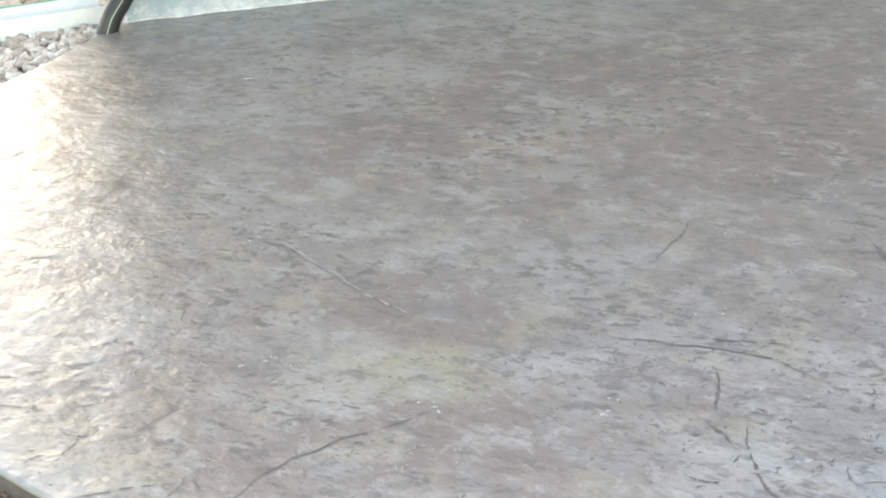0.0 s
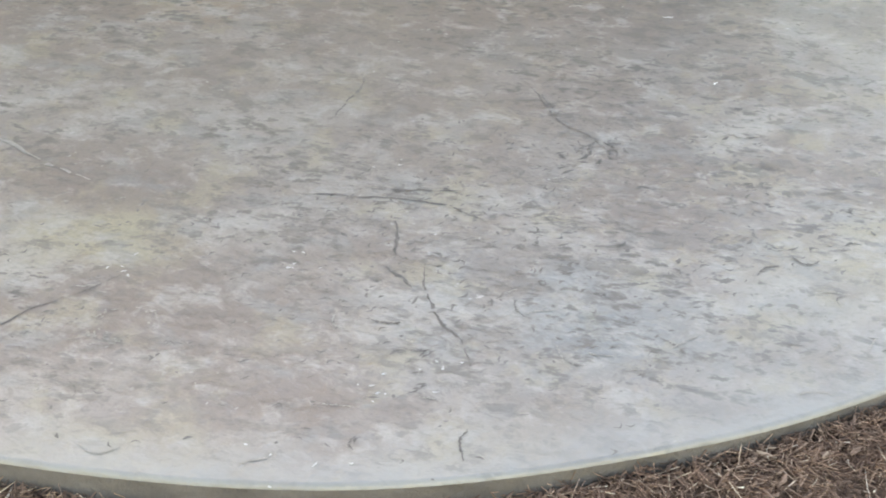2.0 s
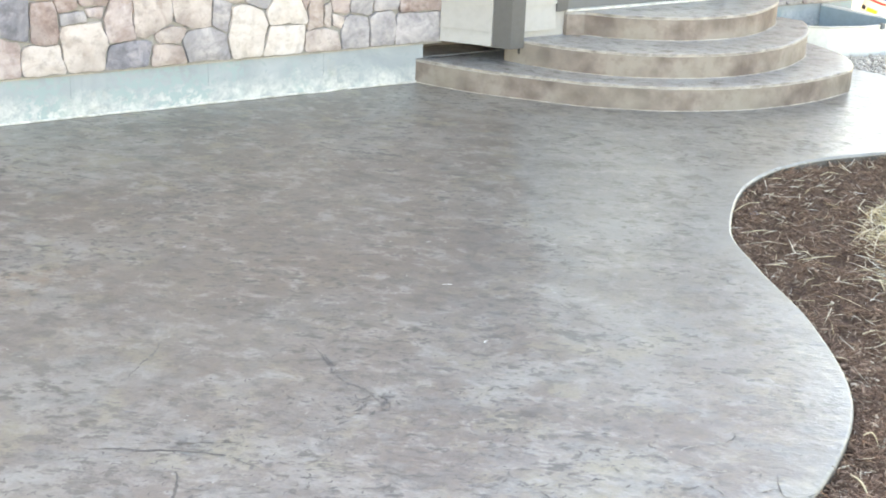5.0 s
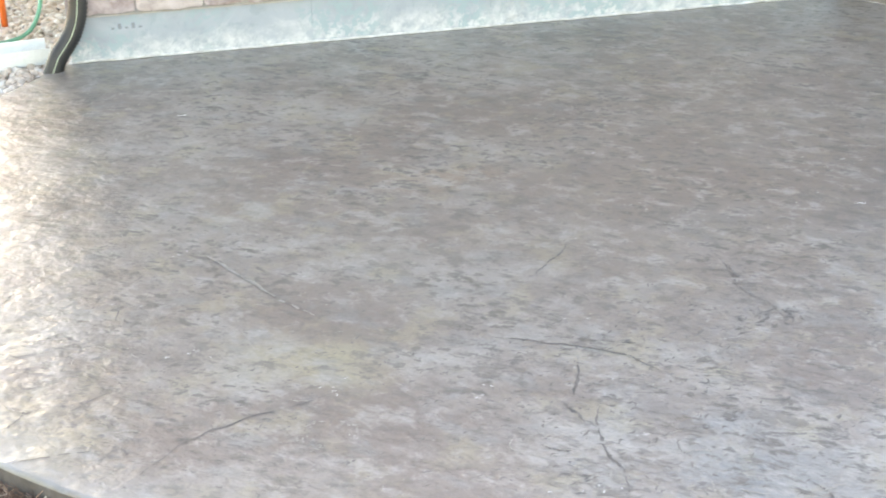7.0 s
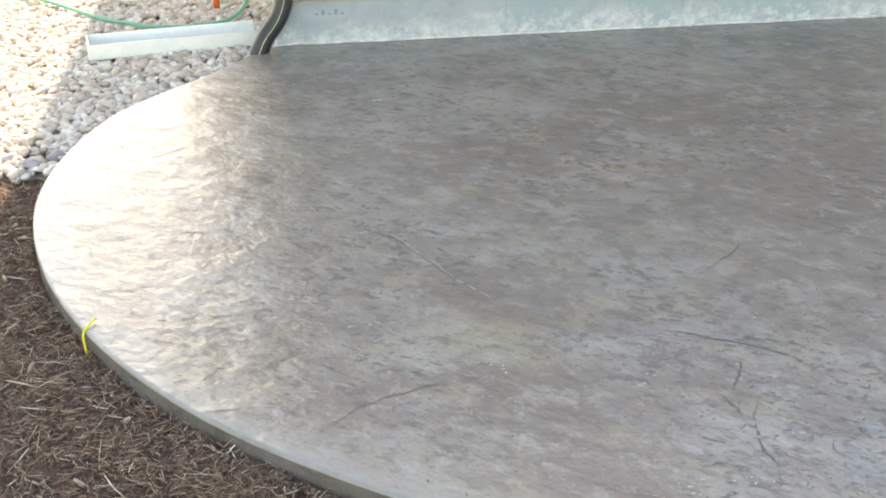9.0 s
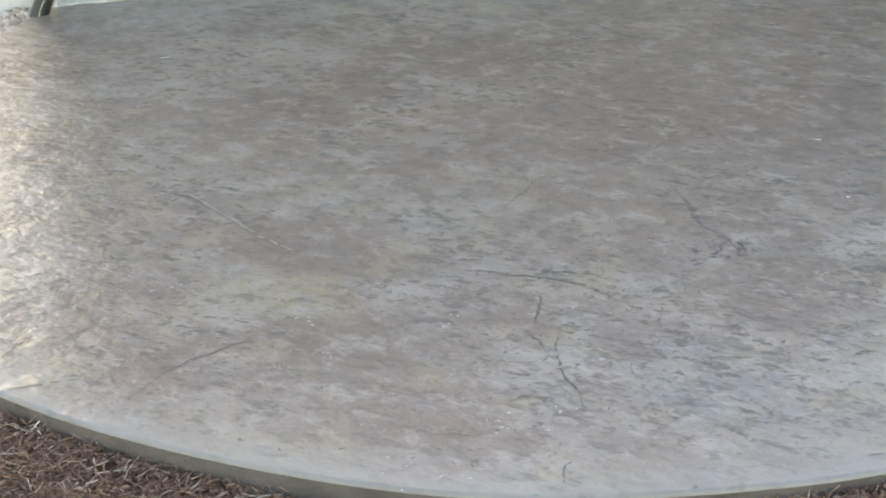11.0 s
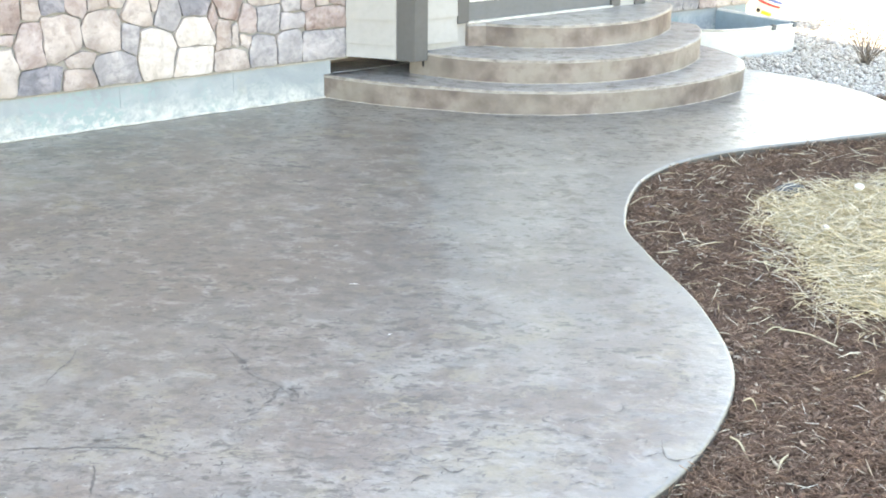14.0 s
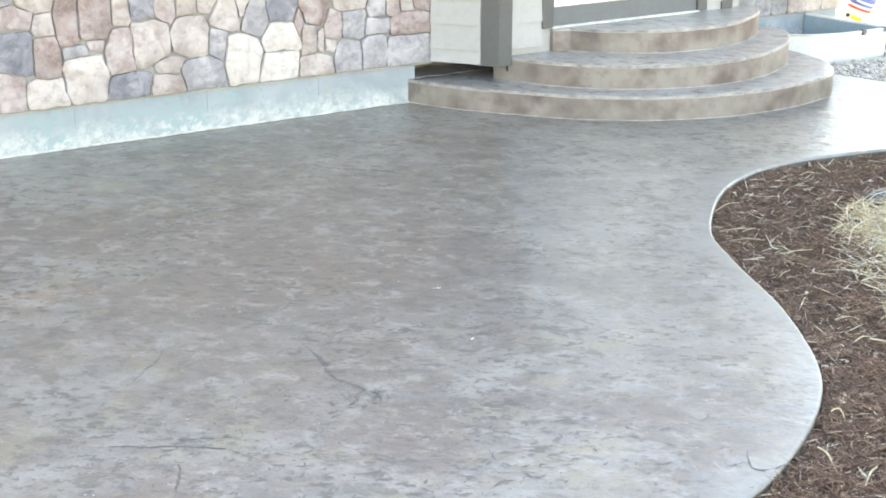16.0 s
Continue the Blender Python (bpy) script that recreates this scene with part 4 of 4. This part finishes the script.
def bucket():
    b = tagged(empty("bucket", 5.48, 0.83, -0.03), "white plastic bucket with a red and blue label", "bucket")
    bm = bmesh.new()
    prof = [(0.0, 0.0), (0.125, 0.0), (0.132, 0.01), (0.148, 0.33), (0.158, 0.335), (0.158, 0.365), (0.148, 0.37), (0.14, 0.36), (0.125, 0.02), (0.0, 0.02)]
    rings = [[bm.verts.new((r * math.cos(a), r * math.sin(a), z)) for a in (2 * math.pi * j / 28 for j in range(28))] for r, z in prof[1:-1]]
    for a, c in zip(rings, rings[1:]):
        for j in range(28):
            f = bm.faces.new((a[j], a[(j + 1) % 28], c[(j + 1) % 28], c[j]))
            f.smooth = True
    bm.faces.new(rings[0][::-1])
    bm.faces.new(rings[-1])
    part("body", bm, M_WHITE, b)

    def band(z0, z1, a0, a1, mat, label):
        bm = bmesh.new()
        up = 0.136 if mat is M_WHITE else 0.134
        r0, r1 = up + 0.016 * z0 / 0.33, up + 0.016 * z1 / 0.33
        lo = [bm.verts.new((r0 * math.cos(radians(a)), r0 * math.sin(radians(a)), z0)) for a in range(a0, a1 + 1, 10)]
        hi = [bm.verts.new((r1 * math.cos(radians(a)), r1 * math.sin(radians(a)), z1)) for a in range(a0, a1 + 1, 10)]
        for k in range(len(lo) - 1):
            bm.faces.new((lo[k], lo[k + 1], hi[k + 1], hi[k]))
        part("label_band", bm, mat, b, label)

    band(0.035, 0.075, 205, 262, M_YELLOW, "yellow warning patch")
    band(0.035, 0.075, 178, 203, M_BLACK, "black printed patch")
    band(0.145, 0.17, 150, 330, M_RED, "red label band")
    band(0.195, 0.30, 150, 330, M_BLUE, "blue label band")
    band(0.225, 0.245, 200, 290, M_WHITE, "white printed bar")
    handle = [Vector((0.16 * math.cos(a), -0.03, 0.34 - 0.17 * math.sin(a))) for a in np.linspace(0, math.pi, 16)]
    part("handle", tube(handle, 0.004, 6), M_INK, b, "wire handle")
    b.matrix_world = Matrix.Translation((5.48, 0.83, -0.03)) @ Matrix.Rotation(radians(19), 4, Vector((0.68, 0.73, 0))) @ Matrix.Scale(0.9, 4)
    return b


bucket()


# ---- beside the wall: downspout parts, hose ----
def downspout_channel():
    ch = tagged(empty("downspout_channel", -5.72, 0.218, -0.04), "white aluminium gutter channel lying on the gravel", "gutter")
    bm = bmesh.new()
    prof = [(-0.13, 0.10), (-0.125, 0.10), (-0.115, 0.012), (0.115, 0.012), (0.125, 0.10), (0.13, 0.10), (0.12, 0.0), (-0.12, 0.0)]
    n = len(prof)
    rings = [[bm.verts.new((x, y, z)) for y, z in prof] for x in (-0.53, 0.0, 0.53)]
    for a, b in zip(rings, rings[1:]):
        for k in range(n):
            bm.faces.new((a[k], a[(k + 1) % n], b[(k + 1) % n], b[k]))
    bmesh.ops.recalc_face_normals(bm, faces=bm.faces[:])
    part("trough", bm, M_GUTTER, ch)
    part("end_lip", box(-0.545, -0.13, 0.0, -0.53, 0.13, 0.10, 0.003), M_GUTTER, ch)
    ch.rotation_euler = (0, 0, radians(9.5))


downspout_channel()


def drain_pipe():
    pipe = tagged(empty("drain_pipe", -5.15, -0.12, 0), "black corrugated drain pipe with pale stripe at house corner", "pipe")
    line = spline([(-0.03, -0.01, -0.03), (0.02, 0.0, 0.08), (0.12, 0.015, 0.22), (0.17, 0.03, 0.40), (0.18, 0.04, 0.75), (0.18, 0.045, 1.3)], 18)
    part("corrugated_tube", tube(line, 0.055, 14, 0.07), M_BLACK, pipe)
    part("stripe", tube([p + Vector((-0.004, -0.0575, 0)) for p in line], 0.0026, 5), M_STRIPE, pipe, "pale printed stripe")


drain_pipe()


def hose():
    h = tagged(empty("garden_hose", -6.07, 1.2, -0.02), "green garden hose lying on the gravel", "hose")
    line = spline([(-1.3, 1.0, 0.0), (-0.72, 0.39, 0.01), (-0.23, -0.19, 0.0), (0.0, -0.42, 0.01), (0.22, -0.57, 0.01), (0.55, -0.60, 0.02), (0.735, -0.42, 0.03), (0.82, -0.15, 0.12), (0.85, 0.1, 0.3), (0.86, 0.3, 0.6)], 8)
    part("tube", tube(line, 0.014, 8), M_HOSE, h)


hose()


def marker():
    m = tagged(empty("orange_marker_pipe", -5.49, 1.15, -0.05), "short orange plastic pipe standing by the wall", "pipe")
    part("tube", tube([Vector((0, 0, z)) for z in (0, 0.25, 0.5, 0.6)], 0.022, 10), M_ORANGE, m)


marker()

# ---- ground ----
ground = tagged(link_mesh("ground", bpy.data.meshes.new("ground"), M_SOIL), "bare dry dirt ground", "ground", kind="structure")


def ground_mesh():
    n = 60
    bm = bmesh.new()
    r = [0.0] + [1.2 ** k for k in range(44)]
    c = bm.verts.new((0, -3, -0.16))
    prev = None
    for rad in r[1:]:
        ring = []
        for k in range(n):
            a = 2 * math.pi * k / n
            x, y = rad * math.cos(a), -3 + rad * math.sin(a)
            ring.append(bm.verts.new((x, y, -0.16 + (0.03 * noise.noise(Vector((x * 0.4, y * 0.4, 0))) if rad > 14 else 0))))
        if prev:
            for k in range(n):
                bm.faces.new((prev[k], ring[k], ring[(k + 1) % n], prev[(k + 1) % n]))
        else:
            for k in range(n):
                bm.faces.new((c, ring[k], ring[(k + 1) % n]))
        prev = ring
    bm.normal_update()
    bm.to_mesh(ground.data)
    bm.free()


ground_mesh()


def bed_level(x, y):
    """The mulch lies deeper against the slab on the house's west side than along its front."""
    t = min(1.0, max(0.0, (x + 5.2) / 4.4))
    return -0.097 + 0.043 * t * t * (3 - 2 * t)


def lumpy(name, outline, z, lump, step, material, label, category):
    """A bed of uneven height inside an outline, feathered into the ground at its rim."""
    xs = [p[0] for p in outline]
    ys = [p[1] for p in outline]
    gx, gy = np.arange(min(xs), max(xs) + step, step), np.arange(min(ys), max(ys) + step, step)
    X, Y = np.meshgrid(gx, gy, indexing="ij")
    Z = np.array([[(bed_level(x, y) if z is None else z) + lump * noise.noise(Vector((x * 2.2, y * 2.2, 1))) + lump * 0.6 * noise.noise(Vector((x * 7, y * 7, 4))) for y in gy] for x in gx])
    xy = np.c_[X.ravel(), Y.ravel()]
    ok = inside(outline, xy).reshape(X.shape)
    idx = np.arange(X.size).reshape(X.shape)
    quads = np.stack([idx[:-1, :-1], idx[1:, :-1], idx[1:, 1:], idx[:-1, 1:]], -1)
    keep = ok[:-1, :-1] & ok[1:, :-1] & ok[1:, 1:] & ok[:-1, 1:]
    return tagged(raw(name, np.c_[xy, Z.ravel()], quads[keep], material, smooth=True), label, category, kind="structure")


MULCH_OUT = [(-8.5, -1.9), (-6.1, -1.9), (-5.4, -3.0), (-4.0, -4.6), (-2.4, -5.1), (-1.2, -4.6), (-0.2, -3.0), (1.4, -2.1), (3.3, -2.0), (9.0, -2.25), (9.0, -7.4), (-8.5, -7.4)]
GRAVEL_L = [(-9.5, 6.0), (-4.9, 6.0), (-4.9, -0.05), (-5.6, -1.9), (-9.5, -1.9)]
GRAVEL_R = [(3.0, 0.6), (5.0, 0.6), (7.5, 0.3), (8.0, -2.25), (3.3, -2.0)]
lumpy("mulch_bed", MULCH_OUT, None, 0.018, 0.08, M_MULCH, "dark brown bark mulch bed along the slab", "mulch bed")
lumpy("gravel_bed_west", GRAVEL_L, -0.085, 0.015, 0.1, M_GRIT, "grey gravel bed beside the house", "gravel bed")
lumpy("gravel_bed_east", GRAVEL_R, -0.085, 0.015, 0.1, M_GRIT, "pale gravel bed beside the window well", "gravel bed")


# ---- loose stuff ----
def scatter(rs, n, x0, y0, x1, y1, keep):
    xy = rs.uniform((x0, y0), (x1, y1), (n, 2))
    return xy[keep(xy)]


PATIO_XY = OUTLINE


def turned(local, yaw, pitch, roll):
    """Points (n, k, 3) turned by three angles a piece."""
    c, s = np.cos(roll)[:, None], np.sin(roll)[:, None]
    y, z = local[..., 1] * c - local[..., 2] * s, local[..., 1] * s + local[..., 2] * c
    c, s = np.cos(pitch)[:, None], np.sin(pitch)[:, None]
    x, z = local[..., 0] * c + z * s, z * c - local[..., 0] * s
    c, s = np.cos(yaw)[:, None], np.sin(yaw)[:, None]
    return np.stack([x * c - y * s, x * s + y * c, z], -1)


def strips(name, rs, xy, z, length, width, thick, tilt, material, label, category, bend=0.15, simple=False, lie=None):
    """Many bent, tapered splinters: three cross-sections of four corners each."""
    n = len(xy)
    L = rs.uniform(*length, n)
    W = rs.uniform(*width, n)
    H = rs.uniform(*thick, n)
    B = rs.normal(0, bend, n) * L
    V = rs.normal(0, bend * 0.6, n) * L
    loc = np.zeros((n, 12, 3))
    for k, (sx, sw) in enumerate(((-0.5, 0.55), (0.0, 1.0), (0.5, 0.35))):
        for j, (sy, sz) in enumerate(((-1, -1), (1, -1), (1, 1), (-1, 1))):
            loc[:, 4 * k + j, 0] = sx * L
            loc[:, 4 * k + j, 1] = sy * W * sw / 2 + (B if k == 1 else 0)
            loc[:, 4 * k + j, 2] = sz * H * sw / 2 + (V if k == 1 else 0)
    p = turned(loc, rs.uniform(0, 2 * np.pi, n) if lie is None else lie, rs.normal(0, tilt, n), rs.uniform(0, np.pi, n))
    p[..., 0] += xy[:, 0, None]
    p[..., 1] += xy[:, 1, None]
    p[..., 2] += z[:, None] + np.abs(p[..., 2].min(1))[:, None] * 0.6
    if simple:
        p = p[:, [0, 1, 2, 3, 8, 9, 10, 11]]
    w = p.shape[1]
    f = [(0, 3, 2, 1), tuple(range(w - 4, w))] + [(4 * k + j, 4 * k + (j + 1) % 4, 4 * k + 4 + (j + 1) % 4, 4 * k + 4 + j) for k in range(w // 4 - 1) for j in range(4)]
    faces = (np.array(f)[None] + w * np.arange(n)[:, None, None]).reshape(-1, 4)
    return tagged(raw(name, p.reshape(-1, 3), faces, material), label, category, kind="stuff")


def bed_z(xy, lump=0.018):
    return np.array([bed_level(x, y) + lump * noise.noise(Vector((x * 2.2, y * 2.2, 1))) + lump * 0.6 * noise.noise(Vector((x * 7, y * 7, 4))) for x, y in xy])


STRAW_C, STRAW_R = np.array([1.87, -5.24]), 1.98


def straw_reach(xy):
    d = xy - STRAW_C
    a = np.arctan2(d[:, 1], d[:, 0])
    return np.hypot(d[:, 0], d[:, 1]) / (STRAW_R * (1 + 0.06 * np.sin(3 * a + 1) + 0.05 * np.sin(7 * a)))


rs = np.random.RandomState(5)
off_slab = lambda xy: inside(MULCH_OUT, xy) & ~inside(PATIO_XY, xy)
near = [(-6.9, -5.6, -5.0, -1.9, 17000), (-5.2, -6.3, -0.5, -4.6, 32000), (-1.9, -6.4, 1.2, -2.6, 32000), (1.0, -4.2, 4.6, -1.9, 13000), (4.6, -4.0, 8.0, -1.9, 3000)]
bare = lambda q: off_slab(q) & (straw_reach(q) > 0.93)
xy = np.concatenate([scatter(rs, n, a, b, c, d, bare) for a, b, c, d, n in near])
strips("bark_mulch", rs, xy, bed_z(xy) + rs.uniform(0.0, 0.014, len(xy)), (0.008, 0.05), (0.002, 0.012), (0.0015, 0.006), 0.4, M_CHIP, "dark brown shredded bark mulch", "mulch", simple=True)
# shredded fibres that lie in tufts of one direction, and broad flakes of bark
xy = np.concatenate([scatter(rs, n // 14, a, b, c, d, bare) for a, b, c, d, n in near])
tuft = np.repeat(xy, 16, 0) + rs.normal(0, 0.022, (len(xy) * 16, 2))
lie = np.repeat(rs.uniform(0, 2 * np.pi, len(xy)), 16) + rs.normal(0, 0.45, len(tuft))
hump = np.repeat(rs.uniform(0.0, 0.022, len(xy)), 16) + rs.uniform(0, 0.012, len(tuft))
ok = bare(tuft)
strips("bark_fibres", rs, tuft[ok], bed_z(tuft[ok]) + hump[ok], (0.025, 0.075), (0.0016, 0.0042), (0.0014, 0.003), 0.3, M_FIBRE, "tufts of reddish brown shredded bark fibre", "mulch", 0.12, True, lie[ok])
xy = np.concatenate([scatter(rs, n // 16, a, b, c, d, bare) for a, b, c, d, n in near])
strips("bark_flakes", rs, xy, bed_z(xy) + rs.uniform(0.006, 0.022, len(xy)), (0.02, 0.065), (0.008, 0.02), (0.002, 0.005), 0.3, M_CHIP, "broader brown flakes of bark", "mulch", 0.1)
rim = np.array([(p.x, p.y) for p in spline([(x, y, 0) for x, y in EDGE], 10)])
rim = rim[(rim[:, 1] < -1.95)]
xy = rim[rs.randint(0, len(rim), 7000)] + rs.normal(0, 0.05, (7000, 2))
xy = xy[off_slab(xy)]
strips("bark_mulch", rs, xy, bed_z(xy) + rs.uniform(0.0, 0.022, len(xy)), (0.012, 0.055), (0.003, 0.012), (0.0015, 0.005), 0.45, M_CHIP, "brown bark chips banked against the slab edge", "mulch", simple=True)
xy = rim[rs.randint(0, len(rim), 3800)] + rs.normal(0, 0.022, (3800, 2))
xy = xy[off_slab(xy)]
heap = np.array([0.5 + 0.9 * noise.noise(Vector((x * 5, y * 5, 9))) for x, y in xy])
strips("bark_fibres", rs, xy, bed_z(xy) + np.clip(heap, 0.1, 1.0) * rs.uniform(0.0, 0.05, len(xy)), (0.015, 0.06), (0.002, 0.007), (0.0015, 0.004), 0.5, M_FIBRE, "bark fibres heaped unevenly on the slab's side", "mulch", 0.12, True)
# paler orange fibres in the west bed only: warm light put into their colour
xy = scatter(rs, 9000, -6.9, -5.9, -4.4, -1.9, bare)
strips("bark_fibres", rs, xy, bed_z(xy) + rs.uniform(0.012, 0.03, len(xy)), (0.02, 0.075), (0.002, 0.005), (0.0015, 0.003), 0.3, M_WARM_LIT, "orange brown bark fibres, coloured as if in warm light", "mulch", 0.12, True)
xy = np.concatenate([scatter(rs, n // 48, a, b, c, d, off_slab) for a, b, c, d, n in near])
strips("pale_splinters", rs, xy, bed_z(xy) + 0.012, (0.02, 0.15), (0.002, 0.006), (0.0015, 0.004), 0.2, M_LITTER, "bleached wood splinters and straws in the mulch", "splinters", 0.04)

d = rs.normal(0, 1, (24000, 2))
d = d / np.hypot(d[:, 0], d[:, 1])[:, None] * np.sqrt(rs.uniform(0, 1.1, 24000))[:, None] * STRAW_R
xy = d + STRAW_C
xy = xy[(straw_reach(xy) < 1.0 + rs.uniform(-0.1, 0.07, len(xy))) & ((xy[:, 0] < 4.2) & (xy[:, 1] > -6.9))]
pile = 0.02 + 0.08 * np.clip(1.0 - straw_reach(xy) ** 3, 0, 1)
strips("straw_heap", rs, xy, bed_z(xy) + pile * rs.uniform(0.3, 1.0, len(xy)), (0.04, 0.20), (0.0016, 0.005), (0.0014, 0.0035), 0.24, M_STRAW, "yellow dry straw spread over the mulch", "straw", 0.08)
xy = scatter(rs, 620, -0.6, -6.4, 4.4, -2.5, lambda q: off_slab(q) & (straw_reach(q) > 1.0) & (straw_reach(q) < 1.75))
strips("loose_straw", rs, xy, bed_z(xy) + 0.02, (0.05, 0.22), (0.002, 0.0055), (0.0015, 0.0035), 0.12, M_STRAW, "single pale straws strewn over the mulch", "straw", 0.06)
thatch = [tuple(STRAW_C + STRAW_R * 0.93 * (1 + 0.06 * math.sin(3 * a + 1) + 0.05 * math.sin(7 * a)) * np.array((math.cos(a), math.sin(a)))) for a in np.linspace(0, 2 * np.pi, 60)[:-1]]
lumpy("straw_mat", thatch, -0.042, 0.02, 0.07, M_THATCH, "matted layer of old straw", "straw mat")


def pebbles(name, rs, xy, z, size, label, material=None, fine=2):
    bm = bmesh.new()
    bmesh.ops.create_icosphere(bm, subdivisions=fine, radius=1.0)
    base = np.array([v.co[:] for v in bm.verts])
    tri = np.array([[v.index for v in f.verts] for f in bm.faces])
    bm.free()
    n = len(xy)
    s = rs.uniform(*size, n)[:, None, None] * np.stack([rs.uniform(0.8, 1.35, n), rs.uniform(0.75, 1.1, n), rs.uniform(0.5, 0.8, n)], -1)[:, None]
    lump = 1 + 0.12 * np.sin(base @ np.array([3.1, 1.7, 2.3]) + rs.uniform(0, 6, n)[:, None])
    p = turned(base[None] * lump[..., None] * s, rs.uniform(0, 6.3, n), rs.normal(0, 0.35, n), rs.normal(0, 0.35, n))
    p[..., :2] += xy[:, None]
    p[..., 2] += (z + rs.uniform(0.0, 0.03, n))[:, None]
    faces = (tri[None] + len(base) * np.arange(n)[:, None, None]).reshape(-1, 3)
    return tagged(raw(name, p.reshape(-1, 3), faces, material or M_PEBBLE, smooth=True), label, "gravel", kind="stuff")


xy = scatter(rs, 9500, -7.3, -1.95, -4.95, 2.3, lambda q: inside(GRAVEL_L, q) & ~inside(PATIO_XY, q) & (q[:, 0] < -5.0))
pebbles("river_gravel", rs, xy, np.full(len(xy), -0.075), (0.019, 0.037), "grey and pinkish rounded river pebbles")
xy = scatter(rs, 16500, 3.3, -2.2, 6.2, 0.6, lambda q: inside(GRAVEL_R, q) & ~inside(PATIO_XY, q) & (q[:, 0] > 3.2) & ~((q[:, 0] > 3.3) & (q[:, 0] < 4.64) & (q[:, 1] > -0.30 - 0.2 * np.clip((q[:, 0] - 3.4) / 0.5, 0, 1))))
pebbles("river_gravel", rs, xy, np.full(len(xy), -0.07), (0.012, 0.026), "pale river pebbles, strong light put into their colour", M_PEBBLE2, 1)


def shrub(x, y):
    sh = tagged(empty("dormant_shrub", x, y, -0.08), "leafless brown shrub in the gravel", "shrub")
    rng = random.Random(3)
    for k in range(60):
        a, lean = rng.uniform(0, 6.28), (rng.uniform(0.1, 1.0) if k else 0.08)
        h = rng.uniform(0.14, 0.32) if k else 0.5
        pts = [Vector((0.02 * math.cos(a), 0.02 * math.sin(a), 0))]
        for s in range(1, 5):
            t = s / 4
            pts.append(Vector((math.cos(a) * lean * h * t ** 1.3 + rng.uniform(-0.012, 0.012), math.sin(a) * lean * h * t ** 1.3 + rng.uniform(-0.012, 0.012), h * t)))
        part("twig", tube(pts, 0.0026, 5), M_TWIG, sh)


shrub(4.55, -1.2)


def fence():
    f = tagged(empty("wooden_fence", 11.5, 6.5, -0.16), "weathered wooden fence across the sunlit yard", "fence")
    for k in range(22):
        part("picket", box(k * 0.15, -0.01, 0.0, k * 0.15 + 0.13, 0.01, 1.0 + 0.02 * (k % 3), 0.003), M_WOODF, f)
    for z in (0.25, 0.75):
        part("rail", box(0, 0.01, z, 3.3, 0.05, z + 0.08, 0.003), M_WOODF, f)


fence()


# ---- small things in the beds ----
def rock(name, x, y, z, size, material, label):
    bm = bmesh.new()
    bmesh.ops.create_icosphere(bm, subdivisions=3, radius=1.0)
    for v in bm.verts:
        n = 1 + 0.25 * noise.noise(v.co * 1.3 + Vector((x, y, 0))) + 0.08 * noise.noise(v.co * 4)
        v.co = Vector((v.co.x * size[0], v.co.y * size[1], v.co.z * size[2])) * n
    for f in bm.faces:
        f.smooth = True
    ob = tagged(part(name, bm, material), label, "rock")
    ob.location = (x, y, z)
    return ob


rock("slate_rock", 1.24, -3.33, -0.045, (0.11, 0.06, 0.035), plain("wet_slate", (0.08, 0.09, 0.102), 0.6, 0, 0.3, 14, 0.4), "flat blue-grey rock beside the straw")
rock("white_rock", 1.45, -3.67, 0.03, (0.03, 0.026, 0.02), M_WHITE, "white pebble lying on the straw")
rock("white_rock", 0.79, -3.99, -0.005, (0.024, 0.02, 0.016), M_WHITE, "white pebble lying on the straw")
rock("grey_rock", 0.35, -3.1, -0.06, (0.035, 0.03, 0.02), STONES["g"], "small grey stone in the mulch")
for x, y, sx in ((-6.18, -1.72, 0.06), (-6.3, -1.8, 0.05), (-6.42, -1.7, 0.055), (-5.98, -1.42, 0.05), (-6.1, -1.55, 0.045)):
    rock("river_rock", x, y, -0.05, (sx, sx * 0.8, sx * 0.6), STONES["p"], "larger rounded river rock at the gravel edge")


def stalk(points, radius, material, label):
    ob = tagged(part("straw_stalk", tube(spline(points, 6), radius, 6), material), label, "straw")
    return ob


stalk([(-5.74, -3.70, 0.010), (-5.755, -3.735, 0.010), (-5.778, -3.775, -0.01), (-5.775, -3.80, -0.05), (-5.765, -3.815, -0.09)], 0.005, M_YELLOW, "yellow stalk bent over the slab edge")
for a, b, r in (((0.22, -3.07, -0.03), (0.48, -2.99, -0.04), 0.005), ((0.01, -3.34, -0.035), (0.25, -3.42, -0.045), 0.006), ((0.0, -4.03, -0.04), (0.24, -4.19, -0.04), 0.006),
                ((0.04, -4.26, -0.035), (0.24, -4.31, -0.03), 0.006), ((0.84, -3.37, -0.03), (1.05, -3.23, -0.03), 0.005), ((-0.41, -4.77, -0.035), (-0.34, -5.03, -0.04), 0.008),
                ((-0.37, -4.53, -0.04), (-0.27, -4.58, -0.04), 0.007), ((-0.5, -4.76, -0.04), (-0.38, -4.75, -0.04), 0.006), ((-2.54, -5.68, -0.05), (-2.39, -5.68, -0.03), 0.005),
                ((-2.2, -5.73, -0.05), (-2.15, -6.03, -0.06), 0.007), ((-1.27, -5.59, -0.04), (-1.42, -5.67, -0.045), 0.008), ((-1.37, -5.40, -0.02), (-1.43, -5.56, -0.05), 0.007),
                ((-2.07, -6.25, -0.06), (-1.92, -6.38, -0.05), 0.009), ((-1.14, -5.24, 0.0), (-1.10, -5.30, -0.06), 0.005)):
    m = ((a[0] + b[0]) / 2 + 0.01, (a[1] + b[1]) / 2 + 0.012, max(a[2], b[2]) + 0.008)
    stalk([a, m, b], r * 0.55, M_STRAWS, "bleached straw stalk lying on the mulch")
